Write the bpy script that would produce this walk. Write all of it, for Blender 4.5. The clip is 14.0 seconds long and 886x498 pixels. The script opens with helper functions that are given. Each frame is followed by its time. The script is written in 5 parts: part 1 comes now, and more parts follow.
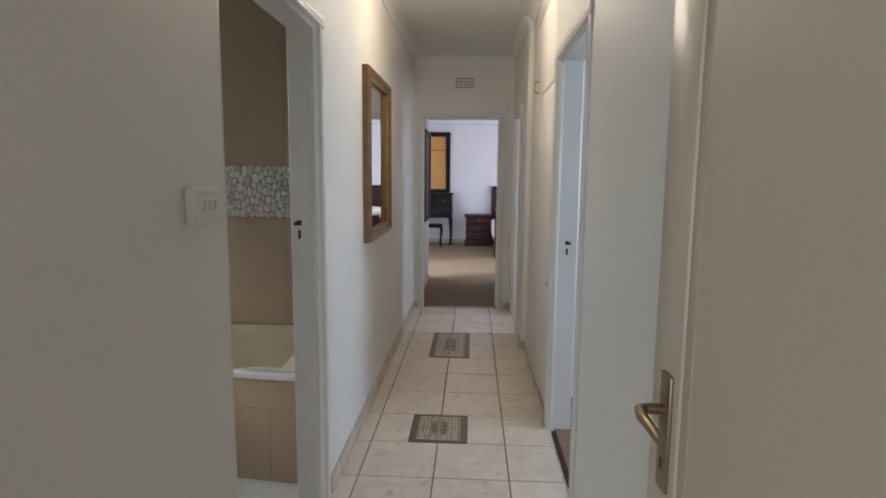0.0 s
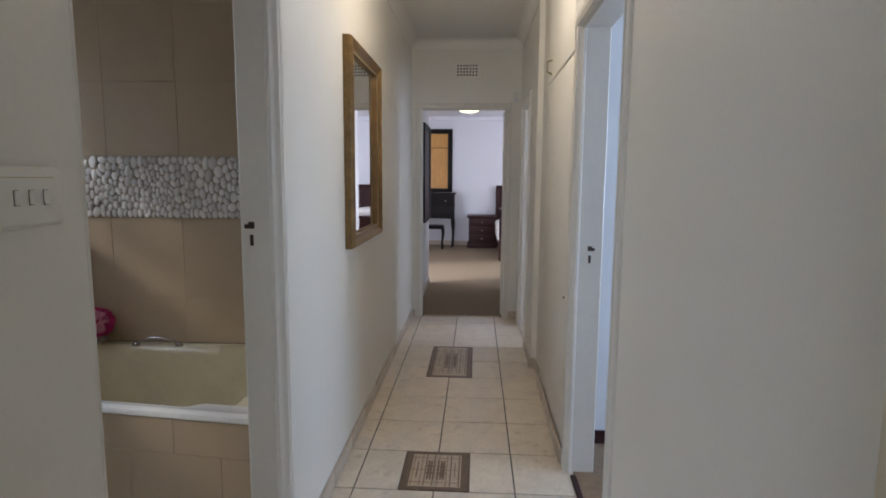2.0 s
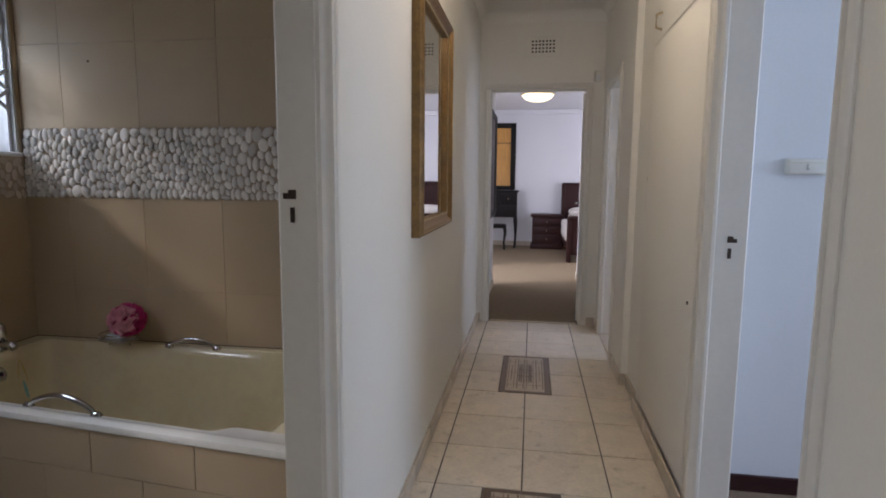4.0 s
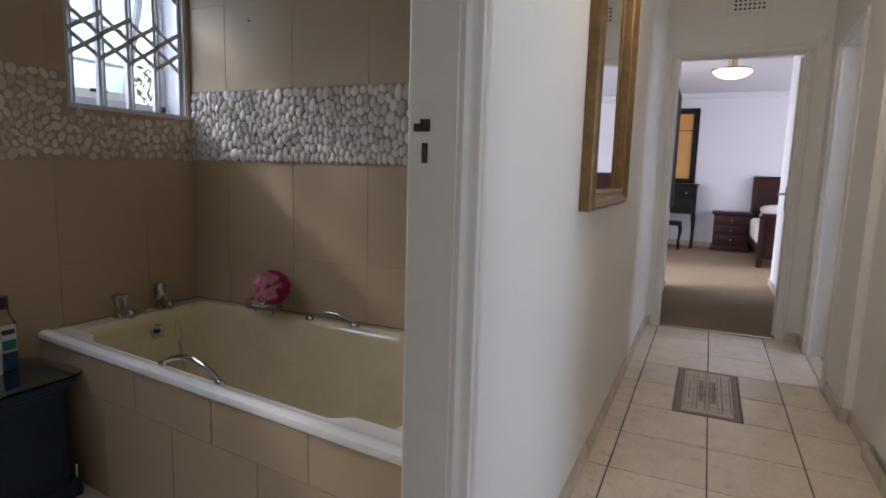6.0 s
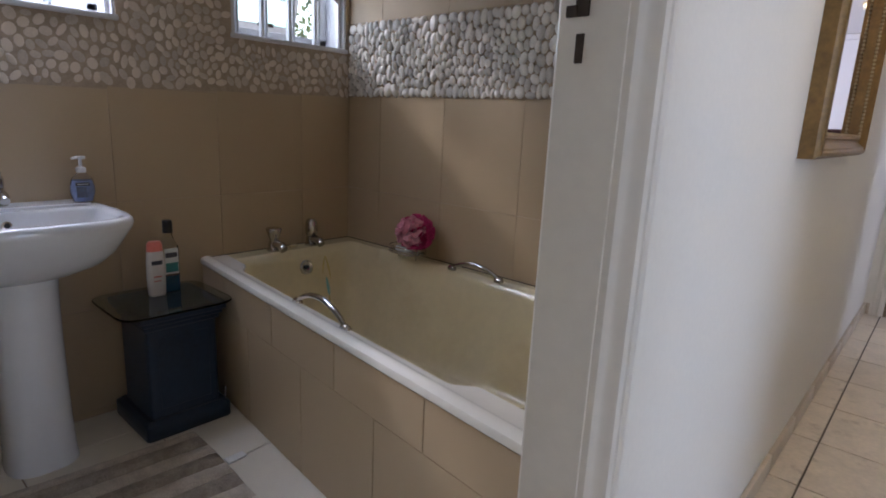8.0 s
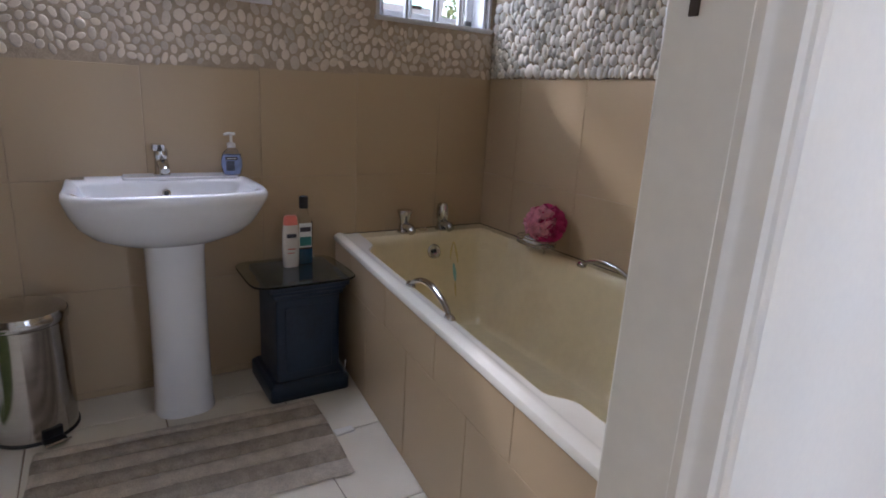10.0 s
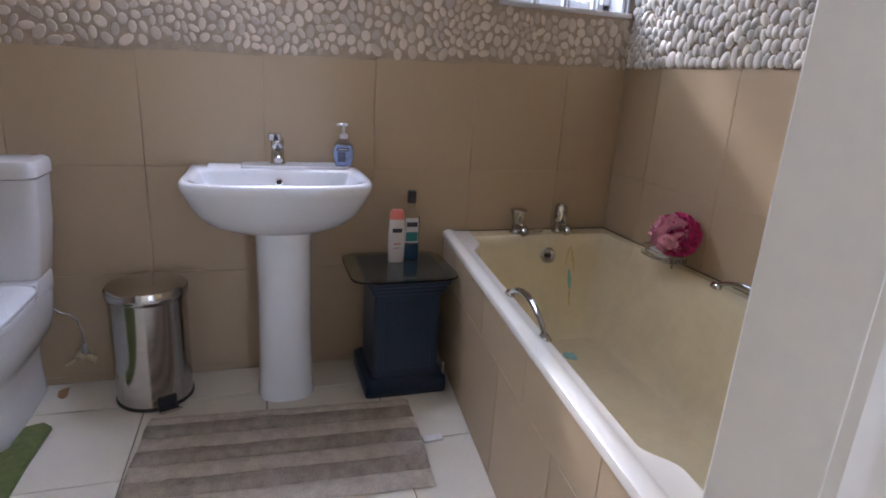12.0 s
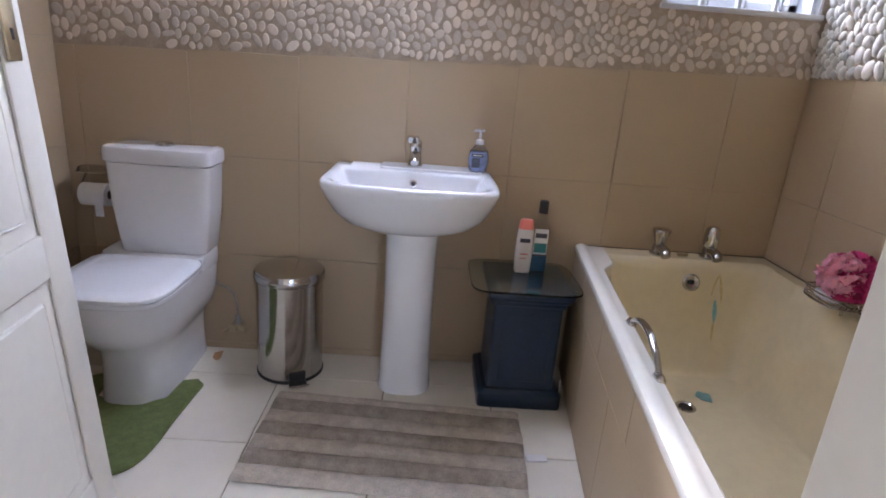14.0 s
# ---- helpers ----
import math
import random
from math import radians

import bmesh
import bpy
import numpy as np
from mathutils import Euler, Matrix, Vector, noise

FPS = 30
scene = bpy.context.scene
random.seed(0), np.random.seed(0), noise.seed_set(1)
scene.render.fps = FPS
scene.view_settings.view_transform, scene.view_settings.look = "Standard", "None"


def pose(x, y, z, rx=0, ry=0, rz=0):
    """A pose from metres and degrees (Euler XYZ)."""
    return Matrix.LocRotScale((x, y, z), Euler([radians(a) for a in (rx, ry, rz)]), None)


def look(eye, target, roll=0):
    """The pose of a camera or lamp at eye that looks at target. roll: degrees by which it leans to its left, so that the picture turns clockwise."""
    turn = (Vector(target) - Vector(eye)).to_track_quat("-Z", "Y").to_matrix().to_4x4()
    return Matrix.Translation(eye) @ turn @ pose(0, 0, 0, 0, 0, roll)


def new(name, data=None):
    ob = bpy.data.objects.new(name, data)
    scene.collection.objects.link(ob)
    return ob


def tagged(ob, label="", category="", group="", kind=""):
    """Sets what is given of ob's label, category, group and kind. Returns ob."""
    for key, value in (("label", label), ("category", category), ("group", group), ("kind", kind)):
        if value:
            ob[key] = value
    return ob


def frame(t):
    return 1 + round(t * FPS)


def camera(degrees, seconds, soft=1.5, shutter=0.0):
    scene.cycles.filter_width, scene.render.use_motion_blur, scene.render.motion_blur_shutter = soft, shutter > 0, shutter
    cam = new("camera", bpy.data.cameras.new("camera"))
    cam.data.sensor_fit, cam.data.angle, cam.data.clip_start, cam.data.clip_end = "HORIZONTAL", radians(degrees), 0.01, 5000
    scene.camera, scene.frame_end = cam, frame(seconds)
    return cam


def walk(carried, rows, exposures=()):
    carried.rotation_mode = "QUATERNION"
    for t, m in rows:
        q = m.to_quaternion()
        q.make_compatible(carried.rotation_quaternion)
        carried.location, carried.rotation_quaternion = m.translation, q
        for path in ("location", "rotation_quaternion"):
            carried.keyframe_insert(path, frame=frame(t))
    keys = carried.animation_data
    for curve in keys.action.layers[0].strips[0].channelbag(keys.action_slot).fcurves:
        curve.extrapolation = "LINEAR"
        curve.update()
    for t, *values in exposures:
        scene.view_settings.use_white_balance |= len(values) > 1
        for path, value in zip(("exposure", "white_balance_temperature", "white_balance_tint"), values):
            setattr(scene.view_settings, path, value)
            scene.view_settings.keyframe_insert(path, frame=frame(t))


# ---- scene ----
cam = camera(76.1, 14.0, soft=1.8)
PATH = [
    (0, (0.152, 0.347, 1.447), (0.049, 2.328, 1.191), 0.5),
    (0.5, (0.149, 0.475, 1.45), (0.052, 2.455, 1.191), 0.6),
    (1, (0.156, 0.634, 1.446), (0.057, 2.615, 1.189), 0.5),
    (1.5, (0.161, 0.774, 1.434), (0.057, 2.755, 1.181), 0.5),
    (2, (0.154, 0.886, 1.407), (0.039, 2.866, 1.154), 0.4),
    (2.2, (0.135, 0.926, 1.409), (0.021, 2.906, 1.148), 0.4),
    (4.3, (-0.023, 1.472, 1.271), (-0.405, 3.421, 1.03), 0.6),
    (4.5, (-0.031, 1.516, 1.266), (-0.472, 3.452, 1.024), 0.7),
    (5, (-0.057, 1.598, 1.245), (-0.659, 3.49, 0.999), 1.1),
    (5.5, (-0.076, 1.659, 1.204), (-0.803, 3.506, 0.954), 1.4),
    (6, (-0.104, 1.756, 1.165), (-0.938, 3.553, 0.896), 1.6),
    (6.5, (-0.138, 1.842, 1.128), (-1.083, 3.578, 0.821), 1.9),
    (7, (-0.173, 1.901, 1.105), (-1.23, 3.56, 0.744), 2.2),
    (7.5, (-0.187, 1.95, 1.099), (-1.357, 3.521, 0.695), 2.4),
    (8, (-0.19, 2.003, 1.102), (-1.484, 3.461, 0.658), 2.7),
    (8.5, (-0.181, 2.043, 1.1), (-1.581, 3.39, 0.628), 2.8),
    (11, (-0.219, 2.247, 1.084), (-1.963, 3.066, 0.547), 3.6),
    (11.5, (-0.243, 2.287, 1.093), (-2.029, 2.994, 0.537), 3.6),
    (12, (-0.275, 2.304, 1.099), (-2.094, 2.909, 0.528), 3.6),
    (12.5, (-0.303, 2.322, 1.097), (-2.15, 2.823, 0.517), 3.9),
    (13, (-0.298, 2.359, 1.087), (-2.179, 2.72, 0.511), 4.0),
    (13.5, (-0.297, 2.379, 1.115), (-2.192, 2.59, 0.513), 4.2),
    (14, (-0.293, 2.408, 1.132), (-2.195, 2.479, 0.52), 4.5),
]
EXPOSURES = [(0.0, -0.25, 5870, 17), (2.2, -0.34, 5800, 18), (4.5, -0.42, 6000, 22), (6.0, -0.22, 5960, 23), (7.5, -0.07, 5900, 23), (8.7, 0.05, 5930, 23), (11.0, 0.60, 5850, 26), (12.5, 0.85, 5740, 26), (14.0, 1.07, 5760, 26)]
walk(cam, [(t, look(eye, target, roll)) for t, eye, target, roll in PATH], EXPOSURES)

# ---- world, sun and daylight at the openings ----
world = bpy.data.worlds.new("sky")
scene.world = world
world.use_nodes = True
wn = world.node_tree
sky = wn.nodes.new("ShaderNodeTexSky")
sky.sky_type = "NISHITA"
sky.sun_disc = False
sky.sun_elevation, sky.sun_rotation = radians(35), radians(248)
wn.links.new(sky.outputs["Color"], wn.nodes["Background"].inputs["Color"])
wn.nodes["Background"].inputs["Strength"].default_value = 0.15

sun = new("sun", bpy.data.lights.new("sun", "SUN"))
sun.data.energy, sun.data.angle, sun.data.color = 2.2, radians(6), (1.0, 0.97, 0.93)
sun.matrix_world = look((-10, -4, 7.5), (0, 0, 0))


def daylight(name, at, aim, width, height, watts, color=(0.82, 0.91, 1.0)):
    """Sky light that comes in through an opening."""
    lamp = new(name, bpy.data.lights.new(name, "AREA"))
    lamp.data.shape, lamp.data.size, lamp.data.size_y = "RECTANGLE", width, height
    lamp.data.energy, lamp.data.color = watts, color
    lamp.matrix_world = look(at, aim)
    return lamp


daylight("daylight_bath_window", (-2.52, 3.42, 1.76), (-1.6, 3.45, 1.60), 0.5, 0.66, 2.5, (0.76, 0.88, 1.0))
daylight("daylight_basin_window", (-2.52, 2.38, 1.76), (-1.75, 1.45, 0.1), 0.68, 0.66, 23.5)
daylight("daylight_side_room", (3.55, 2.9, 1.5), (0, 2.9, 1.3), 1.6, 1.3, 56, (0.66, 0.82, 1.0))
daylight("daylight_back_room", (2.55, 5.60, 1.5), (0, 5.9, 0.8), 0.9, 1.1, 26, (0.80, 0.88, 1.0))
corridor_lamp = new("lamp_light_corridor", bpy.data.lights.new("lamp_light_corridor", "POINT"))
corridor_lamp.data.energy, corridor_lamp.data.color, corridor_lamp.data.shadow_soft_size = 15, (1.0, 0.86, 0.64), 0.09
corridor_lamp.matrix_world = pose(0.05, 3.75, 2.48)
daylight("daylight_bedroom", (-1.86, 8.45, 1.15), (0, 9.2, 0.9), 1.8, 2.1, 70, (0.96, 0.96, 1.0))
daylight("daylight_bedroom_far", (3.5, 10.6, 1.6), (0, 10.8, 1.0), 1.8, 1.2, 60, (0.96, 0.96, 1.0))
# Added fill from an unseen hall opening, set left to lift the east wall.
daylight("hall_fill", (-0.45, -2.5, 1.58), (0.3, 0, 1.2), 1.4, 1.3, 30, (0.95, 0.97, 1.0))

# ---- materials ----
MATS = {}


def material(name, color, rough=0.5, metal=0.0, spread=0.06, scale=6.0, grain=60.0, bump=0.1, warp=0.0,
             stain=None, stain_at=0.62, stain_scale=2.5, random_tone=0.0, island_tone=0.0, coat=0.0, spec=0.5, stretch=(1, 1, 1), detail=4, cloud=0.55):
    """A surface with tone that varies at two scales, fine relief, stains and a tone of its own for each piece."""
    m = bpy.data.materials.new(name)
    m.use_nodes = True
    n, l = m.node_tree.nodes, m.node_tree.links
    b = n["Principled BSDF"]
    b.inputs["Metallic"].default_value = metal
    b.inputs["Coat Weight"].default_value = coat
    b.inputs["Specular IOR Level"].default_value = spec
    co = n.new("ShaderNodeTexCoord")
    mp = n.new("ShaderNodeMapping")
    mp.inputs["Scale"].default_value = stretch
    geo = n.new("ShaderNodeNewGeometry")
    l.new(geo.outputs["Position"], mp.inputs["Vector"])
    big = n.new("ShaderNodeTexNoise")
    big.inputs["Scale"].default_value, big.inputs["Detail"].default_value = scale, detail
    big.inputs["Distortion"].default_value = warp
    fine = n.new("ShaderNodeTexNoise")
    fine.inputs["Scale"].default_value, fine.inputs["Detail"].default_value = grain, 5
    for x in (big, fine):
        l.new(mp.outputs["Vector"], x.inputs["Vector"])
    mix = n.new("ShaderNodeMath")
    mix.operation = "MULTIPLY_ADD"
    mix.inputs[1].default_value = 0.45
    l.new(fine.outputs["Fac"], mix.inputs[0])
    half = n.new("ShaderNodeMath")
    half.operation = "MULTIPLY"
    half.inputs[1].default_value = cloud
    l.new(big.outputs["Fac"], half.inputs[0])
    l.new(half.outputs[0], mix.inputs[2])
    tone = mix.outputs[0]
    if random_tone or island_tone:
        add = n.new("ShaderNodeMath")
        add.operation = "MULTIPLY_ADD"
        add.inputs[1].default_value = random_tone or island_tone
        if random_tone:
            oi = n.new("ShaderNodeObjectInfo")
            l.new(oi.outputs["Random"], add.inputs[0])
        else:
            l.new(geo.outputs["Random Per Island"], add.inputs[0])
        l.new(tone, add.inputs[2])
        tone = add.outputs[0]
    ramp = n.new("ShaderNodeValToRGB")
    lo, hi = ramp.color_ramp.elements
    top = 0.65 + (random_tone or island_tone)
    lo.position, hi.position = (0.3, min(top, 1.0)) if cloud else (0.1, 0.85)
    lo.color = (*[c * (1 - spread) for c in color], 1)
    hi.color = (*[min(1, c * (1 + spread)) for c in color], 1)
    l.new(tone, ramp.inputs["Fac"])
    out = ramp.outputs["Color"]
    if stain:
        sn = n.new("ShaderNodeTexNoise")
        sn.inputs["Scale"].default_value, sn.inputs["Detail"].default_value, sn.inputs["Roughness"].default_value = stain_scale, 6, 0.62
        l.new(mp.outputs["Vector"], sn.inputs["Vector"])
        sr = n.new("ShaderNodeValToRGB")
        sr.color_ramp.elements[0].position, sr.color_ramp.elements[1].position = stain_at, stain_at + 0.16
        l.new(sn.outputs["Fac"], sr.inputs["Fac"])
        sm = n.new("ShaderNodeMixRGB")
        l.new(sr.outputs["Color"], sm.inputs["Fac"])
        l.new(out, sm.inputs["Color1"])
        sm.inputs["Color2"].default_value = (*stain, 1)
        out = sm.outputs["Color"]
    l.new(out, b.inputs["Base Color"])
    rr = n.new("ShaderNodeMapRange")
    rr.inputs["To Min"].default_value, rr.inputs["To Max"].default_value = max(0.02, rough * 0.82), min(1, rough * 1.18)
    l.new((big if cloud else fine).outputs["Fac"], rr.inputs["Value"])
    b.inputs["Roughness"].default_value = rough
    if cloud:
        l.new(rr.outputs["Result"], b.inputs["Roughness"])
    if bump:
        bp = n.new("ShaderNodeBump")
        bp.inputs["Strength"].default_value, bp.inputs["Distance"].default_value = bump, 0.004
        l.new(mix.outputs[0], bp.inputs["Height"])
        l.new(bp.outputs["Normal"], b.inputs["Normal"])
    MATS[name] = m
    return m


def glow(name, color, strength):
    m = bpy.data.materials.new(name)
    m.use_nodes = True
    b = m.node_tree.nodes["Principled BSDF"]
    b.inputs["Base Color"].default_value = (*color, 1)
    b.inputs["Emission Color"].default_value = (*color, 1)
    b.inputs["Emission Strength"].default_value = strength
    b.inputs["Roughness"].default_value = 0.3
    return m


def clear(name, color=(1, 1, 1), rough=0.02, ior=1.45):
    m = bpy.data.materials.new(name)
    m.use_nodes = True
    b = m.node_tree.nodes["Principled BSDF"]
    b.inputs["Base Color"].default_value = (*color, 1)
    b.inputs["Transmission Weight"].default_value = 1
    b.inputs["Roughness"].default_value, b.inputs["IOR"].default_value = rough, ior
    return m


PAINT = material("wall_paint", (0.76, 0.735, 0.665), 0.55, spread=0.03, scale=1.3, grain=90, bump=0.12, stain=(0.71, 0.685, 0.61), stain_at=0.66, stain_scale=1.1)
ROOM_PAINT = material("side_room_paint", (0.74, 0.75, 0.77), 0.6, spread=0.03, scale=1.5, grain=80, bump=0.1)
BED_PAINT = material("bedroom_paint", (0.76, 0.76, 0.78), 0.6, spread=0.03, scale=1.2, grain=80, bump=0.1)
CEIL = material("ceiling_paint", (0.78, 0.76, 0.70), 0.7, spread=0.03, scale=1.5, grain=70, bump=0.1)
GLOSS = material("gloss_paint", (0.72, 0.69, 0.62), 0.3, spread=0.04, scale=4, grain=45, bump=0.16, stain=(0.66, 0.62, 0.54), stain_at=0.68, stain_scale=6)
DOORPAINT = material("door_paint", (0.75, 0.69, 0.545), 0.34, spread=0.03, scale=3, grain=70, bump=0.1)
FLOORTILE = material("floor_tile", (0.71, 0.615, 0.49), 0.32, spread=0.16, scale=9, grain=55, bump=0.06, warp=0.8, random_tone=0.10, stain=(0.50, 0.41, 0.31), stain_at=0.58, stain_scale=11)
GROUT = material("dark_grout", (0.15, 0.125, 0.095), 0.9, spread=0.25, scale=20, grain=120, bump=0.4)
SKIRT = material("skirting_tile", (0.54, 0.46, 0.36), 0.35, spread=0.15, scale=12, grain=60, bump=0.06, random_tone=0.08)
BATHTILE = material("bathroom_wall_tile", (0.475, 0.362, 0.230), 0.40, spread=0.02, grain=230, bump=0, random_tone=0.5, cloud=0.0)
TILEGROUT = material("tan_grout", (0.44, 0.345, 0.245), 0.9, spread=0.15, scale=25, grain=140, bump=0.3)
BATHFLOOR = material("bathroom_floor_tile", (0.82, 0.77, 0.67), 0.2, spread=0.05, scale=3, grain=14, bump=0.03, random_tone=0.15, stain=(0.60, 0.52, 0.40), stain_at=0.70, stain_scale=4)
FLOORGROUT = material("brown_grout", (0.30, 0.22, 0.15), 0.9, spread=0.2, scale=25, grain=120, bump=0.3)
PEBBLE = material("pebble_stone", (0.64, 0.61, 0.565), 0.5, spread=0.27, scale=18, grain=150, bump=0.1, random_tone=0.55)
PEBBLE_N = material("pebble_stone_more", (0.64, 0.61, 0.565), 0.5, spread=0.27, scale=18, grain=150, bump=0.1, island_tone=0.55)
PEBBLE_W = material("pale_pebble_stone", (0.57, 0.495, 0.415), 0.6, spread=0.28, scale=18, grain=150, bump=0.1, random_tone=0.6)
PEBBLE_S = material("pebble_stone_rest", (0.57, 0.495, 0.415), 0.6, spread=0.28, scale=18, grain=150, bump=0.1, island_tone=0.6)
PEBGROUT = material("pebble_grout", (0.40, 0.32, 0.235), 0.95, spread=0.2, scale=30, grain=160, bump=0.5)
ENAMEL = material("aged_bath_enamel", (0.74, 0.64, 0.415), 0.16, spread=0.05, scale=3, grain=30, bump=0.02, stain=(0.66, 0.54, 0.33), stain_at=0.56, stain_scale=1.7, coat=0.3)
RIMWHITE = material("bath_rim_enamel", (0.79, 0.765, 0.69), 0.24, spread=0.03, scale=4, grain=30, bump=0.02, coat=0.4)
CERAMIC = material("white_ceramic", (0.75, 0.755, 0.77), 0.1, spread=0.02, scale=4, grain=30, bump=0.015, coat=0.5)
SEATPLASTIC = material("white_seat_plastic", (0.80, 0.82, 0.86), 0.22, spread=0.02, scale=4, grain=50, bump=0.02)
CHROME = material("chrome", (0.52, 0.515, 0.51), 0.11, 1.0, spread=0.08, scale=18, grain=60, bump=0.02)
STEEL = material("brushed_steel", (0.54, 0.52, 0.49), 0.13, 1.0, spread=0.10, scale=6, grain=60, bump=0.012, stretch=(1, 1, 14))
BRASS = material("worn_brass", (0.52, 0.43, 0.28), 0.3, 1.0, spread=0.15, scale=25, grain=90, bump=0.06)
GILT = material("gilded_wood", (0.20, 0.115, 0.033), 0.40, 0.3, spread=0.3, scale=22, grain=90, bump=0.25, stain=(0.15, 0.08, 0.03), stain_at=0.60, stain_scale=18)
MIRROR = material("mirror_glass", (0.86, 0.87, 0.86), 0.02, 1.0, spread=0.01, bump=0)
BLACK = material("black_plastic", (0.02, 0.02, 0.022), 0.4, spread=0.2, scale=12, grain=80, bump=0.05)
LATCH = material("dark_latch_metal", (0.06, 0.045, 0.035), 0.45, 0.8, spread=0.3, scale=40, grain=120, bump=0.2)
SWITCHP = material("switch_plastic", (0.74, 0.72, 0.65), 0.3, spread=0.03, scale=8, grain=60, bump=0.03)
STANDBLUE = material("dark_blue_paint", (0.014, 0.032, 0.068), 0.36, spread=0.25, scale=7, grain=60, bump=0.08, stain=(0.06, 0.07, 0.08), stain_at=0.66, stain_scale=9)
RUG_A = material("rug_taupe", (0.36, 0.31, 0.255), 0.95, stain=(0.22, 0.19, 0.155), stain_at=0.62, stain_scale=26, spread=0.3, scale=30, grain=240, bump=1.0)
RUG_B = material("rug_sand", (0.52, 0.46, 0.39), 0.95, stain=(0.36, 0.31, 0.26), stain_at=0.64, stain_scale=34, spread=0.25, scale=30, grain=240, bump=1.0)
MATGREEN = material("green_chenille", (0.13, 0.165, 0.055), 0.95, spread=0.3, scale=40, grain=260, bump=1.0)
PAPER = material("tissue_paper", (0.82, 0.81, 0.80), 0.9, spread=0.03, scale=20, grain=160, bump=0.3)
PINK = material("pink_mesh", (0.58, 0.035, 0.19), 0.6, spread=0.3, scale=40, grain=200, bump=0.3)
PALEPINK = material("pale_pink_mesh", (0.80, 0.36, 0.47), 0.6, spread=0.2, scale=40, grain=200, bump=0.3)
SHAMPOO = material("white_bottle", (0.80, 0.76, 0.73), 0.25, spread=0.03, scale=20, grain=80, bump=0.02)
CORAL = material("coral_cap", (0.80, 0.22, 0.17), 0.35, spread=0.05, scale=20, grain=80, bump=0.03)
INK = material("label_ink", (0.05, 0.05, 0.07), 0.5, spread=0.1, bump=0)
REDINK = material("red_ink", (0.62, 0.17, 0.13), 0.5, spread=0.1, bump=0)
TEAL = material("teal_label", (0.04, 0.25, 0.25), 0.4, spread=0.1, scale=30, bump=0)
LABELWHITE = material("white_label", (0.75, 0.78, 0.78), 0.4, spread=0.05, scale=30, bump=0)
WASHBLUE = material("blue_liquid", (0.02, 0.10, 0.20), 0.1, spread=0.1, scale=20, bump=0, coat=0.5)
SOAPBLUE = material("blue_soap", (0.36, 0.45, 0.72), 0.15, spread=0.25, scale=25, bump=0, coat=0.5)
STAINBLUE = material("copper_stain", (0.22, 0.45, 0.45), 0.3, spread=0.2, scale=40, grain=120, bump=0.05)
STAINRUST = material("rust_stain", (0.56, 0.44, 0.17), 0.3, spread=0.2, scale=40, grain=120, bump=0.05)
WINPAINT = material("window_paint", (0.62, 0.62, 0.63), 0.4, spread=0.06, scale=8, grain=60, bump=0.1)
GUARD = material("galvanised_guard", (0.64, 0.65, 0.67), 0.38, 0.2, spread=0.12, scale=14, grain=80, bump=0.1)
SOAPCLEAR = clear("clear_blue_plastic", (0.84, 0.88, 0.97), 0.05, 1.15)
NAVY = material("navy_label", (0.10, 0.12, 0.18), 0.4, spread=0.3, scale=60, grain=200, bump=0)
BACKDROPGLOW = glow("backdrop_glow", (0.86, 1.0, 0.95), 2.2)
TOPGLASS = clear("greenish_glass", (0.72, 0.84, 0.82), 0.03)
FROST = clear("obscure_glass", (0.80, 0.95, 0.90), 0.25)
GLASS = clear("clear_plastic", (0.93, 0.95, 0.96), 0.03, 1.12)
CARPET = material("carpet", (0.25, 0.185, 0.11), 0.98, spread=0.25, scale=25, grain=320, bump=1.0)
CARPET_B = material("brown_carpet", (0.24, 0.165, 0.105), 0.98, spread=0.25, scale=25, grain=320, bump=1.0)
MAHOGANY = material("mahogany", (0.034, 0.010, 0.009), 0.5, spread=0.35, scale=7, grain=60, bump=0.06, stretch=(1, 1, 7), spec=0.3)
EBONY = material("ebonised_wood", (0.008, 0.006, 0.005), 0.6, spread=0.35, scale=8, grain=60, bump=0.06, stretch=(1, 1, 7), spec=0.25)
HONEY = material("reflected_honey_wood", (0.60, 0.30, 0.06), 0.35, spread=0.2, scale=5, grain=50, bump=0.06, stretch=(6, 6, 1))
SHEET = material("cream_linen", (0.75, 0.71, 0.66), 0.9, spread=0.06, scale=12, grain=160, bump=0.5)
DECO_D = material("deco_dark", (0.14, 0.085, 0.05), 0.35, spread=0.25, scale=30, grain=120, bump=0.06)
DECO_M = material("deco_mid", (0.27, 0.18, 0.11), 0.35, spread=0.2, scale=30, grain=120, bump=0.06)
DECO_L = material("deco_light", (0.48, 0.385, 0.265), 0.35, spread=0.15, scale=30, grain=120, bump=0.06)
LAMPGLASS = glow("lamp_glass", (1.0, 0.86, 0.50), 3.2)
OUTSIDE = material("garden_ground", (0.62, 0.66, 0.55), 0.8, spread=0.2, scale=1.5, grain=20, bump=0.1)
FOLIAGE = material("foliage", (0.38, 0.43, 0.20), 0.6, spread=0.5, scale=9, grain=40, bump=0.2, island_tone=0.3)
HANDLE = material("dull_brass", (0.36, 0.29, 0.185), 0.42, 1.0, spread=0.15, scale=25, grain=90, bump=0.06)
SEALANT = material("mouldy_sealant", (0.11, 0.085, 0.055), 0.8, spread=0.5, scale=14, grain=90, bump=0.2)
RUSTMARK = material("rust_mark", (0.40, 0.22, 0.09), 0.5, spread=0.3, scale=60, grain=200, bump=0.05)
TARNISH = material("tarnished_brass", (0.46, 0.38, 0.24), 0.5, 0.4, spread=0.2, scale=40, grain=120, bump=0.1)
RUBBER = material("hose_steel", (0.34, 0.32, 0.29), 0.4, 0.6, spread=0.15, scale=40, grain=120, bump=0.2)


